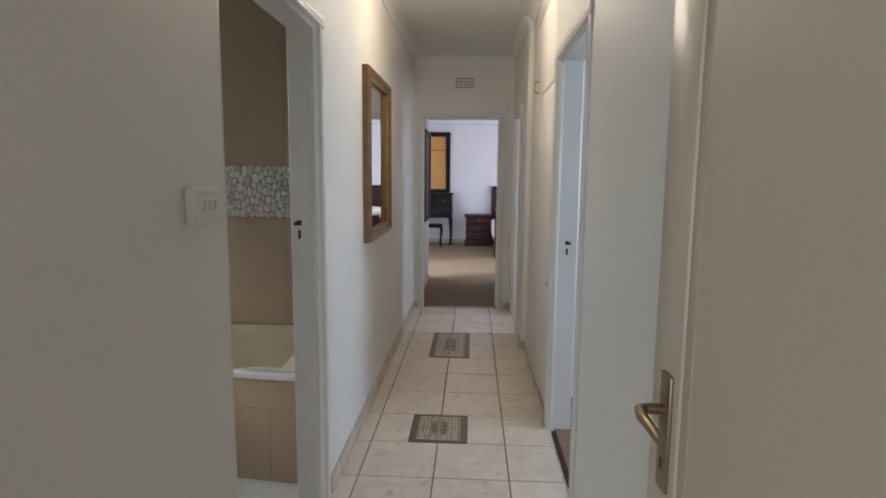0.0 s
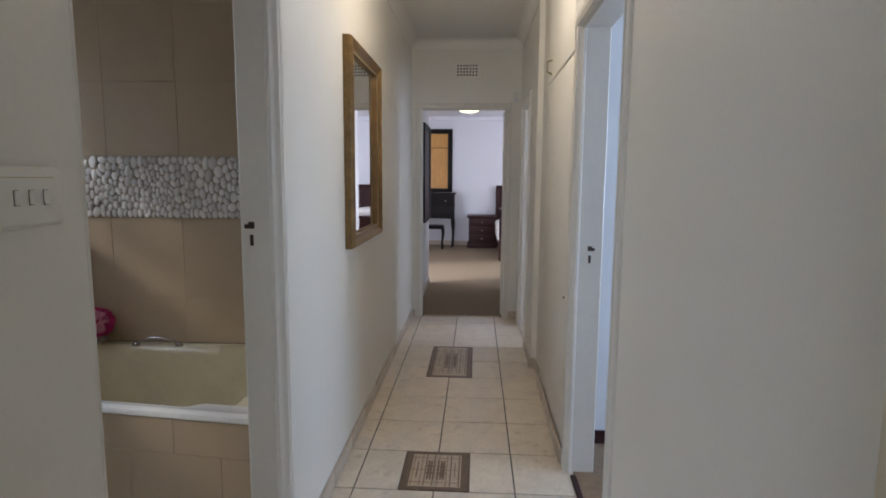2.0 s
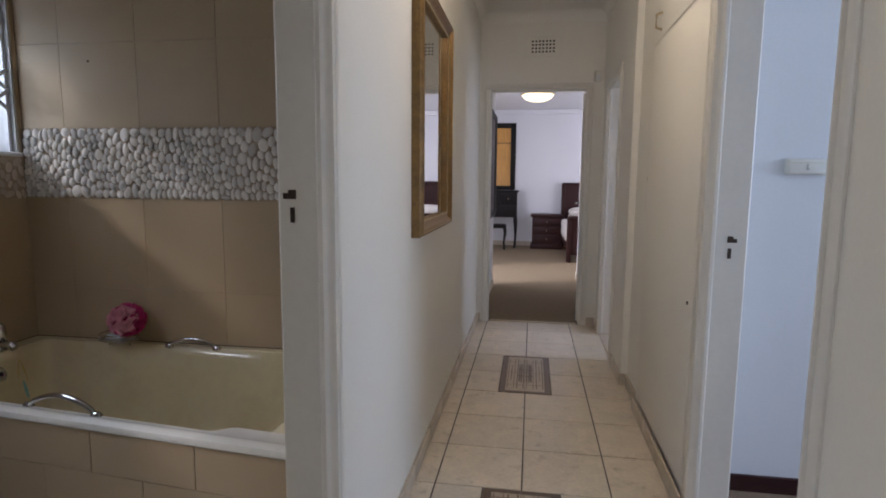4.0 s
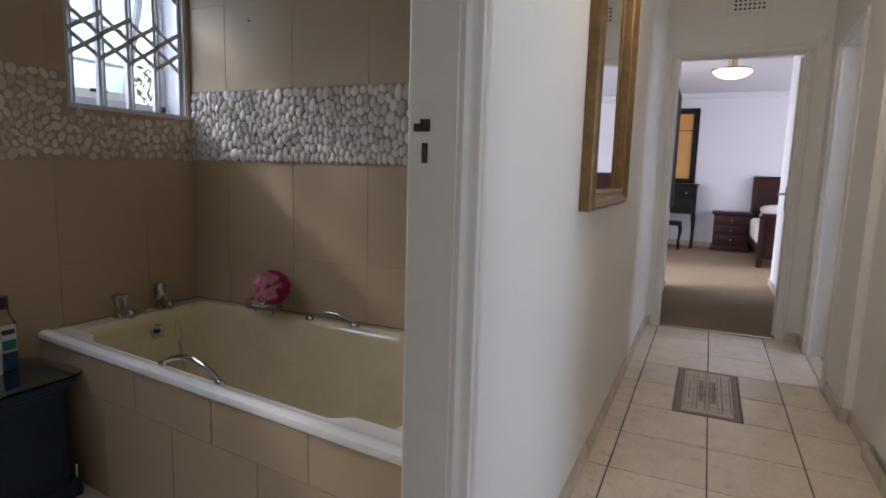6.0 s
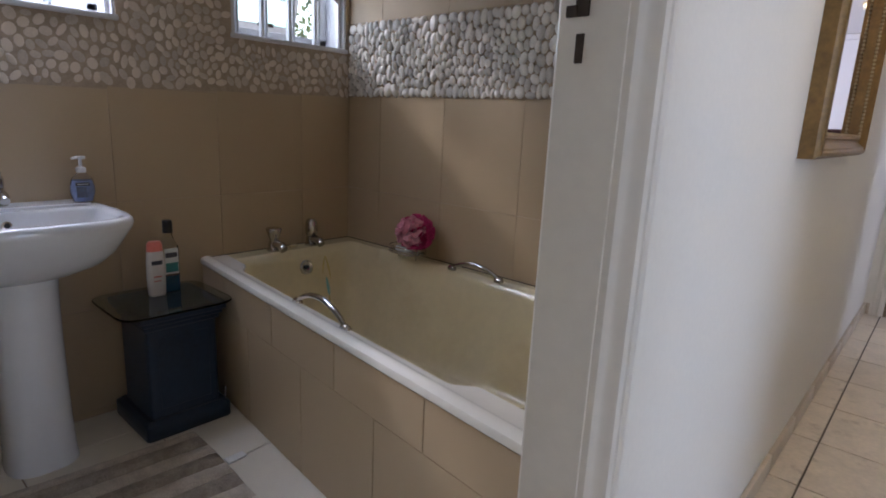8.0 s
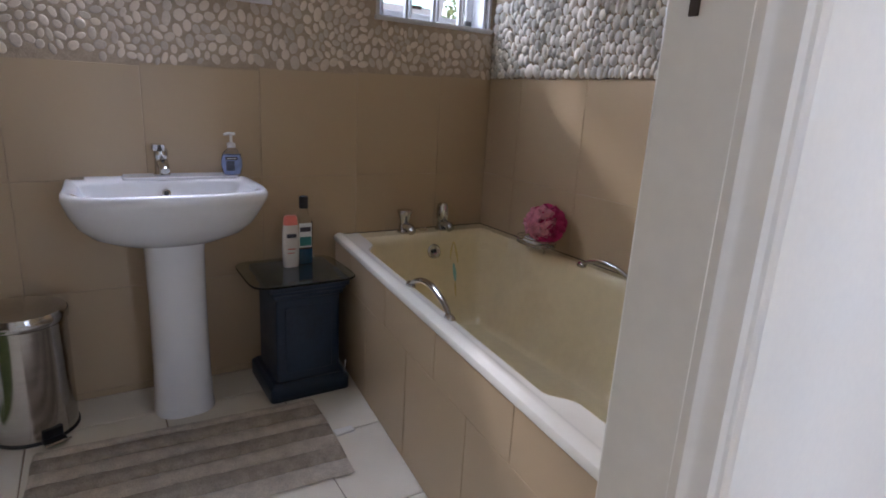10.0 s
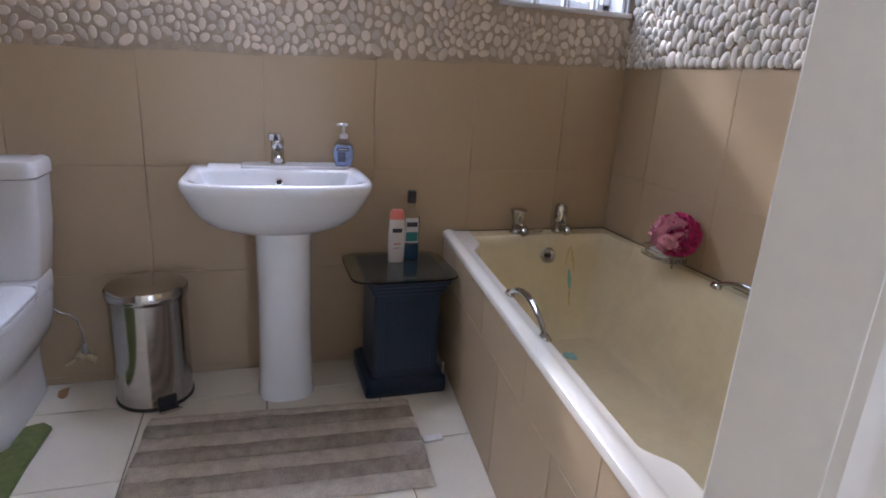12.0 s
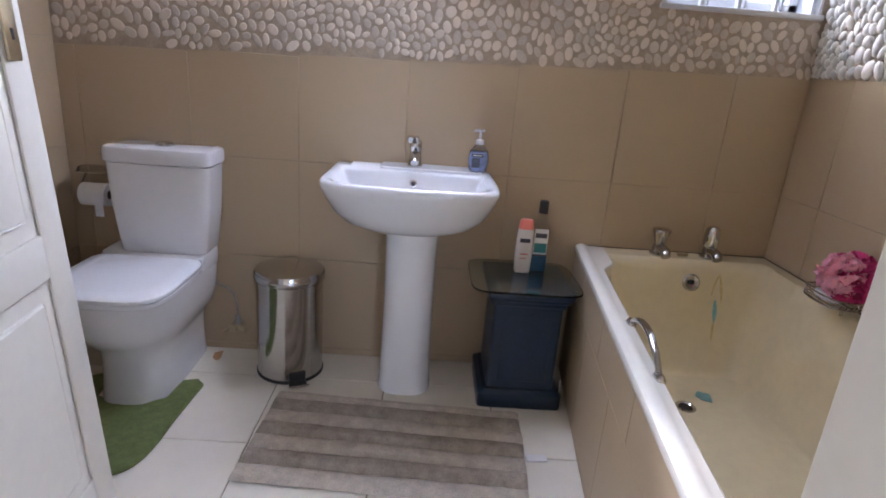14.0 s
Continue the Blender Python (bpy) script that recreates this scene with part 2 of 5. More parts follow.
# ---- mesh helpers ----
def box(bm, x0, x1, y0, y1, z0, z1, bevel=0.0, seg=1):
    """Adds a box between the given limits, its edges rounded."""
    vs = bmesh.ops.create_cube(bm, size=1, matrix=Matrix.LocRotScale(((x0 + x1) / 2, (y0 + y1) / 2, (z0 + z1) / 2), None, (abs(x1 - x0), abs(y1 - y0), abs(z1 - z0))))["verts"]
    if bevel:
        es = list({e for v in vs for e in v.link_edges})
        bmesh.ops.bevel(bm, geom=es, offset=bevel, segments=seg, profile=0.5, affect="EDGES")
    return bm


def boxes(*limits, bevel=0.0, seg=1):
    bm = bmesh.new()
    for b in limits:
        box(bm, *b, bevel=bevel, seg=seg)
    return bm


def lathe(profile, n=32, cap=True, bm=None, at=(0, 0, 0), squash=(1, 1)):
    """A turned body about z from (radius, z) pairs."""
    bm = bm or bmesh.new()
    rings = []
    for r, z in profile:
        rings.append([bm.verts.new((at[0] + squash[0] * r * math.cos(2 * math.pi * k / n), at[1] + squash[1] * r * math.sin(2 * math.pi * k / n), at[2] + z)) for k in range(n)])
    for a, b in zip(rings, rings[1:]):
        for k in range(n):
            bm.faces.new((a[k], a[(k + 1) % n], b[(k + 1) % n], b[k]))
    if cap:
        bm.faces.new(rings[0][::-1])
        bm.faces.new(rings[-1])
    return bm


def tube(points, radius, n=10, bm=None):
    """A round bar along a line of points. radius: one number, or one for each point."""
    bm = bm or bmesh.new()
    pts = [Vector(p) for p in points]
    rad = radius if isinstance(radius, (list, tuple)) else [radius] * len(pts)
    up = Vector((0, 0, 1))
    rings = []
    for i, p in enumerate(pts):
        d = (pts[min(i + 1, len(pts) - 1)] - pts[max(i - 1, 0)]).normalized()
        ref = up if abs(d.z) < 0.95 else Vector((1, 0, 0))
        a = d.cross(ref).normalized()
        b = d.cross(a).normalized()
        rings.append([bm.verts.new(p + (a * math.cos(2 * math.pi * k / n) + b * math.sin(2 * math.pi * k / n)) * rad[i]) for k in range(n)])
    for a, b in zip(rings, rings[1:]):
        for k in range(n):
            bm.faces.new((a[k], a[(k + 1) % n], b[(k + 1) % n], b[k]))
    bm.faces.new(rings[0][::-1])
    bm.faces.new(rings[-1])
    return bm


def arc(p, q, rise, n=10):
    """Points of a bow from p to q that lifts by the vector rise."""
    p, q, rise = Vector(p), Vector(q), Vector(rise)
    return [p.lerp(q, k / n) + rise * math.sin(math.pi * k / n) ** 0.7 for k in range(n + 1)]


def loft(rings, cap_ends=True, bm=None):
    """A skin over closed rings that have the same number of points."""
    bm = bm or bmesh.new()
    made = [[bm.verts.new(p) for p in r] for r in rings]
    n = len(made[0])
    for a, b in zip(made, made[1:]):
        for k in range(n):
            bm.faces.new((a[k], a[(k + 1) % n], b[(k + 1) % n], b[k]))
    if cap_ends:
        bm.faces.new(made[0][::-1])
        bm.faces.new(made[-1])
    return bm


def rounded(cx, cy, hx, hy, z, power=4.0, n=40, taper=0.0):
    """A ring like a rounded rectangle (a superellipse) at height z."""
    ring = []
    for k in range(n):
        a = 2 * math.pi * k / n
        c, s = math.cos(a), math.sin(a)
        x = math.copysign(abs(c) ** (2 / power), c)
        y = math.copysign(abs(s) ** (2 / power), s)
        ring.append((cx + hx * x, cy + hy * y * (1 - taper * x), z))
    return ring


def mesh_of(bm, name, mat, smooth=True, angle=38):
    bmesh.ops.recalc_face_normals(bm, faces=bm.faces)
    me = bpy.data.meshes.new(name)
    if smooth:
        for f in bm.faces:
            f.smooth = True
        for e in bm.edges:
            if len(e.link_faces) == 2 and e.calc_face_angle(0) > radians(angle):
                e.smooth = False
    bm.to_mesh(me)
    bm.free()
    me.materials.append(mat)
    return me


def part(name, bm, mat, parent=None, label="", smooth=True, angle=38):
    """Links a bmesh as one mesh object, under its thing where one is given."""
    ob = new(name, mesh_of(bm, name, mat, smooth, angle))
    ob.parent = parent
    if label:
        ob["label"] = label
    return ob


def thing(name, at, label, category, group="", rz=0.0):
    ob = new(name)
    ob.empty_display_size = 0.05
    ob.matrix_basis = pose(*at, 0, 0, rz)
    return tagged(ob, label, category, group)


def structure(name, bm, mat, label="", category="", smooth=False):
    return tagged(part(name, bm, mat, None, label, smooth), kind="structure", category=category)


def piece(name, me, parent, at, rz=0.0, scale=(1, 1, 1), tilt=(0, 0)):
    """One of many alike pieces, on shared mesh data."""
    ob = new(name, me)
    ob.parent = parent
    ob.matrix_basis = Matrix.LocRotScale(at, Euler((radians(tilt[0]), radians(tilt[1]), radians(rz))), scale)
    return ob


# ---- plan ----
XL, XR = -0.485, 0.60          # corridor side walls
YE = 6.48                      # corridor end wall
ZC = 2.70                      # corridor ceiling
BX0, BX1 = -2.34, -0.60        # bathroom, window wall and door wall
BY0, BY1 = 1.12, 3.72          # bathroom, wall by the toilet and wall by the bath
D0, D1, DH = 1.775, 2.69, 2.06  # bathroom doorway
R0, R1 = 2.68, 3.50            # side room doorway
P0, P1 = 5.50, 6.20            # second opening on that side
YS, XS = 5.00, 0.575           # where the wall steps forward, and its face there

# ---- structure: corridor ----
structure("corridor_floor", boxes((XL - 0.12, 0.64, -2.6, 6.50, -0.12, -0.004)), GROUT, "tiled corridor floor with dark grout", "floor")
structure("wall_west", boxes(
    (-0.60, XL, 0.62, D0, 0, ZC), (-0.60, XL, D1, YE + 0.1, 0, ZC), (-0.60, XL, D0, D1, DH, ZC)), PAINT,
    "off-white painted corridor wall with a doorway", "wall")
structure("wall_north", boxes(
    (XL, -0.395, YE, YE + 0.1, 0, ZC), (0.44, 0.74, YE, YE + 0.1, 0, ZC), (-0.395, 0.44, YE, YE + 0.1, 2.075, ZC)), PAINT,
    "off-white end wall with an open doorway", "wall")
structure("wall_east", boxes(
    (XR, 0.72, 0.62, R0, 0, ZC), (XR, 0.72, R1, 3.60, 0, ZC), (XR, 0.72, R0, R1, 2.09, ZC),
    (0.655, 0.72, 3.60, 4.62, 0, ZC), (XR, 0.655, 3.60, 4.62, 2.50, ZC),
    (0.615, 0.72, 4.62, YS, 0, ZC), (XS, 0.72, YS, P0, 0, ZC), (XS, 0.72, P0, P1, 2.04, ZC), (XS, 0.72, P1, YE, 0, ZC)), PAINT,
    "off-white corridor wall with doorways and a cupboard niche", "wall")
structure("wall_south", boxes(
    (-1.30, -0.40, 0.52, 0.62, 0, ZC), (0.52, 1.30, 0.52, 0.62, 0, ZC), (-0.40, 0.52, 0.52, 0.62, 2.08, ZC)), PAINT,
    "off-white wall with the hall doorway", "wall")
structure("hall_walls", boxes(
    (-1.40, -1.30, -2.6, 0.62, 0, ZC), (1.30, 1.40, -2.6, 0.62, 0, ZC), (-1.30, 1.30, -2.7, -2.6, 0, 0.9), (-1.30, 1.30, -2.7, -2.6, 2.25, ZC),
    (-1.30, -1.2, -2.7, -2.6, 0.9, 2.25), (0.3, 1.30, -2.7, -2.6, 0.9, 2.25)), PAINT, "plain hall walls", "wall")
structure("hall_floor", boxes((-1.30, XL - 0.12, -2.6, 0.52, -0.12, -0.004), (0.64, 1.30, -2.6, 0.52, -0.12, -0.004)), FLOORTILE, "plain hall floor", "floor")
structure("ceiling", boxes((-1.40, 1.40, -2.7, YE, ZC, ZC + 0.1)), CEIL, "off-white corridor ceiling", "ceiling")


def cornice(name, a, b, inward, size=0.085):
    """A coved cornice from a to b under the ceiling."""
    a, b, inward = Vector((*a, ZC)), Vector((*b, ZC)), Vector((*inward, 0))
    prof = [(0, -size)] + [(size * (1 - math.cos(t)) * 0.9 + 0.006, -size * (1 - math.sin(t)) - 0.0) for t in [k * math.pi / 14 for k in range(8)]] + [(size, 0), (0, 0)]
    return structure(name, loft([[p + inward * u + Vector((0, 0, v - 0.001)) for u, v in prof] for p in (a, b)]), CEIL, "coved ceiling cornice", "cornice", True)


cornice("cornice", (XL, 0.62), (XL, YE), (1, 0))
cornice("cornice", (XL, YE), (XS, YE), (0, -1))
cornice("cornice", (XR, 0.62), (XR, 4.62), (-1, 0))
cornice("cornice", (0.615, 4.62), (0.615, YS), (-1, 0))
cornice("cornice", (XS, YS), (XS, YE), (-1, 0))

# ---- structure: bathroom ----
W2A, W2B = 2.02, 2.745         # second window
W1A, W1B = 3.15, 3.70          # window by the bath
WZ0, WZ1 = 1.385, 2.12
structure("bathroom_floor", boxes((BX0, -0.47, BY0, BY1, -0.12, -0.004)), FLOORGROUT, "tiled bathroom floor", "floor")
wall_window = structure("wall_window_side", boxes(
    (BX0 - 0.22, BX0 - 0.0032, BY0 - 0.1, BY1 + 0.1, -0.1, WZ0), (BX0 - 0.22, BX0 - 0.0032, BY0 - 0.1, BY1 + 0.1, WZ1, 2.5),
    (BX0 - 0.22, BX0 - 0.0032, BY0 - 0.1, W2A, WZ0, WZ1), (BX0 - 0.22, BX0 - 0.0032, W2B, W1A, WZ0, WZ1), (BX0 - 0.22, BX0 - 0.0032, W1B, BY1 + 0.1, WZ0, WZ1)), TILEGROUT,
    "beige tiled bathroom wall with a pebble band and windows", "wall")
wall_bath = structure("wall_bath_side", boxes((BX0 - 0.0032, BX1, BY1 + 0.0032, BY1 + 0.12, -0.1, 2.5)), TILEGROUT,
    "beige tiled bathroom wall with a pebble band beside the bath", "wall")
wall_toilet = structure("wall_toilet_side", boxes((BX0 - 0.0032, BX1, BY0 - 0.12, BY0 - 0.0032, -0.1, 2.5)), TILEGROUT,
    "beige tiled bathroom wall beside the toilet", "wall")
structure("wall_door_side", boxes((-0.612, -0.602, BY0, D0, 0, 2.5), (-0.612, -0.602, D1, BY1, 0, 2.5), (-0.612, -0.602, D0, D1, DH, 2.5)), BATHTILE,
    "beige tiled inner face of the bathroom door wall", "wall")
structure("bathroom_ceiling", boxes((BX0 - 0.22, -0.60, BY0 - 0.12, BY1 + 0.12, 2.5, 2.6)), CEIL, "white bathroom ceiling", "ceiling")


def band_z(y):
    """Lower line of the pebble band on the window wall, which was laid slightly out of level."""
    return 1.187 - 0.030 * (BY1 - y)


# ---- structure: side room, back room and bedroom ----
structure("side_room_walls", boxes(
    (0.72, 3.6, 3.80, 3.9, 0, 2.6), (0.72, 3.6, 1.0, 1.1, 0, 2.6), (3.6, 3.7, 1.0, 3.9, 0, 0.85), (3.6, 3.7, 1.0, 3.9, 2.15, 2.6),
    (3.6, 3.7, 1.0, 2.05, 0.85, 2.15), (3.6, 3.7, 3.75, 3.9, 0.85, 2.15)), ROOM_PAINT, "pale bluish-white walls of the side room", "wall")
structure("side_room_floor", boxes((0.64, 3.6, 1.0, 3.9, -0.12, 0.004)), CARPET_B, "brown carpet of the side room", "floor")
structure("side_room_ceiling", boxes((0.72, 3.7, 1.0, 3.9, 2.6, 2.7)), CEIL, "white side room ceiling", "ceiling")
structure("side_room_skirting", boxes((0.73, 3.6, 3.785, 3.80, 0.004, 0.075), bevel=0.003), MAHOGANY, "dark wooden skirting", "skirting")
structure("back_room_walls", boxes(
    (0.72, 2.7, 4.55, 4.65, 0, 2.6), (0.74, 2.7, 6.44, 6.54, 0, 2.6), (2.6, 2.7, 4.65, 6.44, 0, 0.9), (2.6, 2.7, 4.65, 6.44, 2.1, 2.6),
    (2.6, 2.7, 4.65, 5.1, 0.9, 2.1), (2.6, 2.7, 6.1, 6.44, 0.9, 2.1)), ROOM_PAINT, "pale walls of the back room", "wall")
structure("back_room_floor", boxes((0.64, 2.6, 4.65, 6.44, -0.12, 0.002)), CARPET_B, "brown carpet of the back room", "floor")
structure("back_room_ceiling", boxes((0.72, 2.7, 4.65, 6.44, 2.6, 2.7)), CEIL, "white back room ceiling", "ceiling")
BZ = 2.62
structure("bedroom_floor", boxes((-2.0, 3.6, 6.50, 12.7, -0.12, 0.002)), CARPET, "beige-brown bedroom carpet", "floor")
structure("bedroom_walls", boxes(
    (-2.0, 3.6, 12.62, 12.75, 0, BZ), (-0.62, -0.47, YE + 0.1, 8.34, 0, BZ), (0.60, 0.74, YE + 0.1, 9.02, 0, BZ), (-2.0, -0.62, YE, YE + 0.1, 0, BZ), (0.74, 3.6, 8.92, 9.02, 0, BZ),
    (-2.0, -1.9, YE, 7.5, 0, BZ), (-2.0, -1.9, 9.40, 12.75, 0, BZ), (-2.0, -1.9, 7.5, 9.40, 2.28, BZ),
    (3.6, 3.7, 8.9, 9.7, 0, BZ), (3.6, 3.7, 11.5, 12.75, 0, BZ), (3.6, 3.7, 9.7, 11.5, 0, 0.95), (3.6, 3.7, 9.7, 11.5, 2.2, BZ)), BED_PAINT,
    "white painted bedroom walls", "wall")
structure("bedroom_ceiling", boxes((-2.0, 3.7, YE + 0.1, 12.75, BZ, BZ + 0.1)), BED_PAINT, "white bedroom ceiling with board joints", "ceiling")
structure("ceiling_batten", boxes((-0.03, 0.02, 8.6, 12.62, BZ - 0.008, BZ), bevel=0.003), BED_PAINT, "white ceiling cover strip", "trim")
structure("bedroom_cornice", boxes((-1.9, 3.6, 12.55, 12.62, BZ - 0.09, BZ), bevel=0.02, seg=3), BED_PAINT, "white bedroom cornice", "cornice")
structure("bedroom_skirting", boxes((-1.9, 3.6, 12.60, 12.62, 0.002, 0.09), (-0.47, -0.455, YE + 0.12, 8.34, 0.002, 0.08), (0.585, 0.60, 7.5, 9.035, 0.002, 0.08), bevel=0.003), SKIRT,
    "brown bedroom skirting", "skirting")
structure("threshold_strip", boxes((-0.36, 0.41, 6.485, 6.52, -0.002, 0.008), bevel=0.003), BRASS, "thin metal carpet strip", "threshold")
structure("threshold_strip", boxes((0.618, 0.645, R0 + 0.05, R1 - 0.05, -0.002, 0.009), bevel=0.003), MAHOGANY, "thin dark threshold strip", "threshold")
structure("threshold_strip", boxes((0.575, 0.66, P0 + 0.013, P1 - 0.013, -0.002, 0.009), bevel=0.003), SKIRT, "grey-brown stone threshold", "threshold")

# ---- door frames ----
def door_frame(at, rz, width, height, depth, face, label, plain_far=False):
    """A pressed frame: local x along the wall, local y through it from 0 to -depth; a stop in the reveal and a rounded face in front."""
    f = tagged(thing("door_frame", at, label, "door frame", rz=rz), kind="structure")
    u = [(-face, 0.0), (-face, 0.006), (-face + 0.006, 0.011), (-0.024, 0.012), (-0.020, 0.008), (-0.014, 0.008), (-0.008, 0.015), (0.002, 0.013), (0.006, 0.006), (0.008, -0.002), (0.013, -0.006), (0.019, -0.012), (0.019, -0.022), (0.013, -0.027),
         (0.013, -depth - 0.008), (0.009, -depth - 0.013), (-0.03, -depth - 0.013), (-0.03, -depth), (0.0, -depth), (0.0, 0.0)]
    part("jamb", loft([[(a, b, z) for a, b in u] for z in (0.0, height)]), GLOSS, f)
    u2 = [(max(a, -0.001), min(b, 0.001)) if b > -0.02 and a < 0.02 else (a, b) for a, b in u] if plain_far else u
    part("jamb", loft([[(width - a, b, z) for a, b in u2] for z in (0.0, height)]), GLOSS, f)
    part("head", loft([[(x, b + (0.003 if b > 0 else (-0.003 if b < -depth else 0)), height - a + (0.002 if a > 0 else 0)) for a, b in u] for x in (-face, width + (0.0 if plain_far else face))]), GLOSS, f)
    return f


def strike(parent, x, y, z, face):
    """Latch keep and bolt slot in a frame's reveal."""
    part("latch_keep", boxes((x, x + face * 0.003, y - 0.010, y + 0.010, z - 0.010, z + 0.012), (x, x + face * 0.005, y - 0.022, y - 0.006, z - 0.010, z + 0.004), bevel=0.001), LATCH, parent, "dark metal latch keep")
    part("bolt_slot", boxes((x, x + face * 0.002, y - 0.006, y + 0.006, z - 0.066, z - 0.030), bevel=0.0008), LATCH, parent, "dark bolt slot")


bath_frame = door_frame((XL, D1, 0), -90, D1 - D0, 2.045, 0.112, 0.05, "cream gloss-painted bathroom door frame with worn edges", True)
strike(bath_frame, 0.013, -0.088, 1.246, 1)
side_frame = door_frame((XR, R0, 0), 90, R1 - R0, 2.07, 0.12, 0.055, "cream gloss-painted side room door frame")
strike(side_frame, R1 - R0 - 0.013, -0.075, 1.085, -1)
end_frame = door_frame((0.44, YE, 0), 180, 0.835, 2.065, 0.10, 0.045, "cream gloss-painted bedroom door frame")
back_frame = door_frame((XS, P0, 0), 90, P1 - P0, 2.03, 0.145, 0.05, "white painted frame of the back room opening")


# ---- doors ----
def lever(parent, x, y, z, side, toward, mat, name="handle"):
    """A lever on a long plate: the plate stands on the leaf's face at y, facing side (+1/-1); the lever points along toward (+1/-1)."""
    plate = part("handle_plate", boxes((x - 0.021, x + 0.021, y, y + side * 0.007, z - 0.11, z + 0.09), bevel=0.003, seg=2), mat, parent, "worn metal handle plate")
    part(name, tube([(x, y, z + 0.03), (x, y + side * 0.035, z + 0.03), (x + toward * 0.006, y + side * 0.047, z + 0.03), (x + toward * 0.03, y + side * 0.052, z + 0.029), (x + toward * 0.11, y + side * 0.05, z + 0.026)],
                    [0.009, 0.009, 0.0095, 0.0095, 0.007], 12), mat, plate)
    part("keyhole", boxes((x - 0.004, x + 0.004, y + side * 0.004, y + side * 0.0085, z - 0.075, z - 0.055), bevel=0.001), BLACK, plate)


def panel_door(name, at, rz, width, height, label, mat, lever_z, rails, metal=BRASS, toward=-1, st=0.12, lean=0.0, inset=0.055):
    """A leaf hinged at local x = 0, with stiles, rails and raised panels on both faces."""
    d = thing(name, at, label, "door", rz=rz)
    part("leaf", boxes((0.0, width, -0.014, 0.014, 0.008, height), bevel=0.002), mat, d)
    d.matrix_basis = d.matrix_basis @ pose(0, 0, 0, lean, 0, 0)
    for s in (1, -1):
        a, b = sorted((s * 0.0135, s * 0.021))
        for x0, x1 in ((0, st), (width - st, width)):
            part("stile", boxes((x0, x1, a, b, 0.008, height), bevel=0.005, seg=2), mat, d)
        for z0, z1 in rails:
            part("rail", boxes((st - 0.004, width - st + 0.004, a, b, z0, z1), bevel=0.005, seg=2), mat, d)
        for (_, z0), (z1, _) in zip(rails, rails[1:]):
            part("panel", boxes((st + 0.035, width - st - 0.035, a, b - 0.001 if s > 0 else b, z0 + 0.035, z1 - 0.035), bevel=0.006, seg=1), mat, d)
        lever(d, width - inset, s * 0.021, lever_z, s, toward, metal)
    for z in (0.25, 1.05, 1.80):
        part("hinge", lathe([(0.006, -0.045), (0.006, 0.045)], 10, at=(-0.004, 0.018, z)), metal, d)
    return d


panel_door("door_hall", (0.515, 0.635, 0), 91.5, 0.70, 2.02, "open cream panelled door with a brass lever", DOORPAINT, 1.04, [(0.008, 0.20), (0.60, 0.78), (1.90, 2.02)], HANDLE, inset=0.078)
panel_door("door_bathroom", (-0.62, 1.795, 0), 187.5, 0.815, 2.01, "open white-cream panelled bathroom door", GLOSS, 1.195, [(0.008, 0.20), (0.678, 0.768), (1.88, 2.01)], st=0.082, lean=-3.2)
kd = thing("door_back_room", (0.735, P1 - 0.040, 0), "open white flush door of the back room", "door", rz=2)
part("leaf", boxes((0.0, P1 - P0 - 0.06, -0.02, 0.02, 0.010, 2.012), bevel=0.003), GLOSS, kd)
lever(kd, P1 - P0 - 0.12, -0.02, 1.03, -1, -1, CHROME)
bd = thing("door_bedroom", (0.43, 6.60, 0), "open white flush bedroom door with a lever", "door", rz=84)
part("leaf", boxes((0.0, 0.79, -0.02, 0.02, 0.008, 2.04), bevel=0.003), GLOSS, bd)
lever(bd, 0.735, 0.02, 1.03, 1, -1, CHROME)

# ---- built-in cupboard in the corridor ----
cup = thing("linen_cupboard", (0, 0, 0), "cream painted built-in cupboard with a tall and a top door", "cupboard")
part("frame", boxes((XR - 0.004, 0.655, 3.5555, 3.605, 0.0, 2.50), (XR, 0.655, 4.56, 4.62, 0.0, 2.50), (XR, 0.655, 3.605, 4.56, 1.955, 2.02), (XR, 0.655, 3.605, 4.56, 2.46, 2.50), (XR + 0.003, 0.655, 3.605, 4.56, 0.0, 0.09), bevel=0.003), GLOSS, cup)
cd = part("door", boxes((XR - 0.006, XR + 0.012, 3.6075, 4.5575, 0.095, 1.965), bevel=0.004, seg=2), PAINT, cup)
part("lock", lathe([(0.007, 0), (0.007, 0.004), (0.003, 0.005)], 12), LATCH, cd).matrix_basis = pose(XR - 0.006, 3.66, 0.82, 0, -90, 0)
td = part("top_door", boxes((XR - 0.006, XR + 0.012, 3.6075, 4.5575, 1.985, 2.475), bevel=0.004, seg=2), PAINT, cup)
part("pull", tube([(XR - 0.006, 4.40, 2.10), (XR - 0.035, 4.40, 2.09), (XR - 0.035, 4.40, 2.03), (XR - 0.006, 4.40, 2.02)], 0.006, 8), BRASS, td)

# ---- corridor fittings ----
vent = thing("air_vent", (0.05, YE, 2.417), "cream louvre air brick with square holes above the doorway", "vent")
part("plate", boxes((-0.15, 0.15, -0.008, 0, -0.085, 0.085), bevel=0.003), PAINT, vent)
part("backing", boxes((-0.105, 0.105, -0.0095, -0.006, -0.058, 0.058)), BLACK, vent)
gr = bmesh.new()
for k in range(8):
    box(gr, -0.110 + k * 0.0296, -0.097 + k * 0.0296, -0.015, -0.008, -0.064, 0.064)
for k in range(5):
    box(gr, -0.109, 0.109, -0.0145, -0.0085, -0.064 + k * 0.0288, -0.051 + k * 0.0288)
part("grille", gr, PAINT, vent)
sen = thing("alarm_sensor", (0.512, YE, 2.16), "small cream alarm sensor on the wall", "sensor")
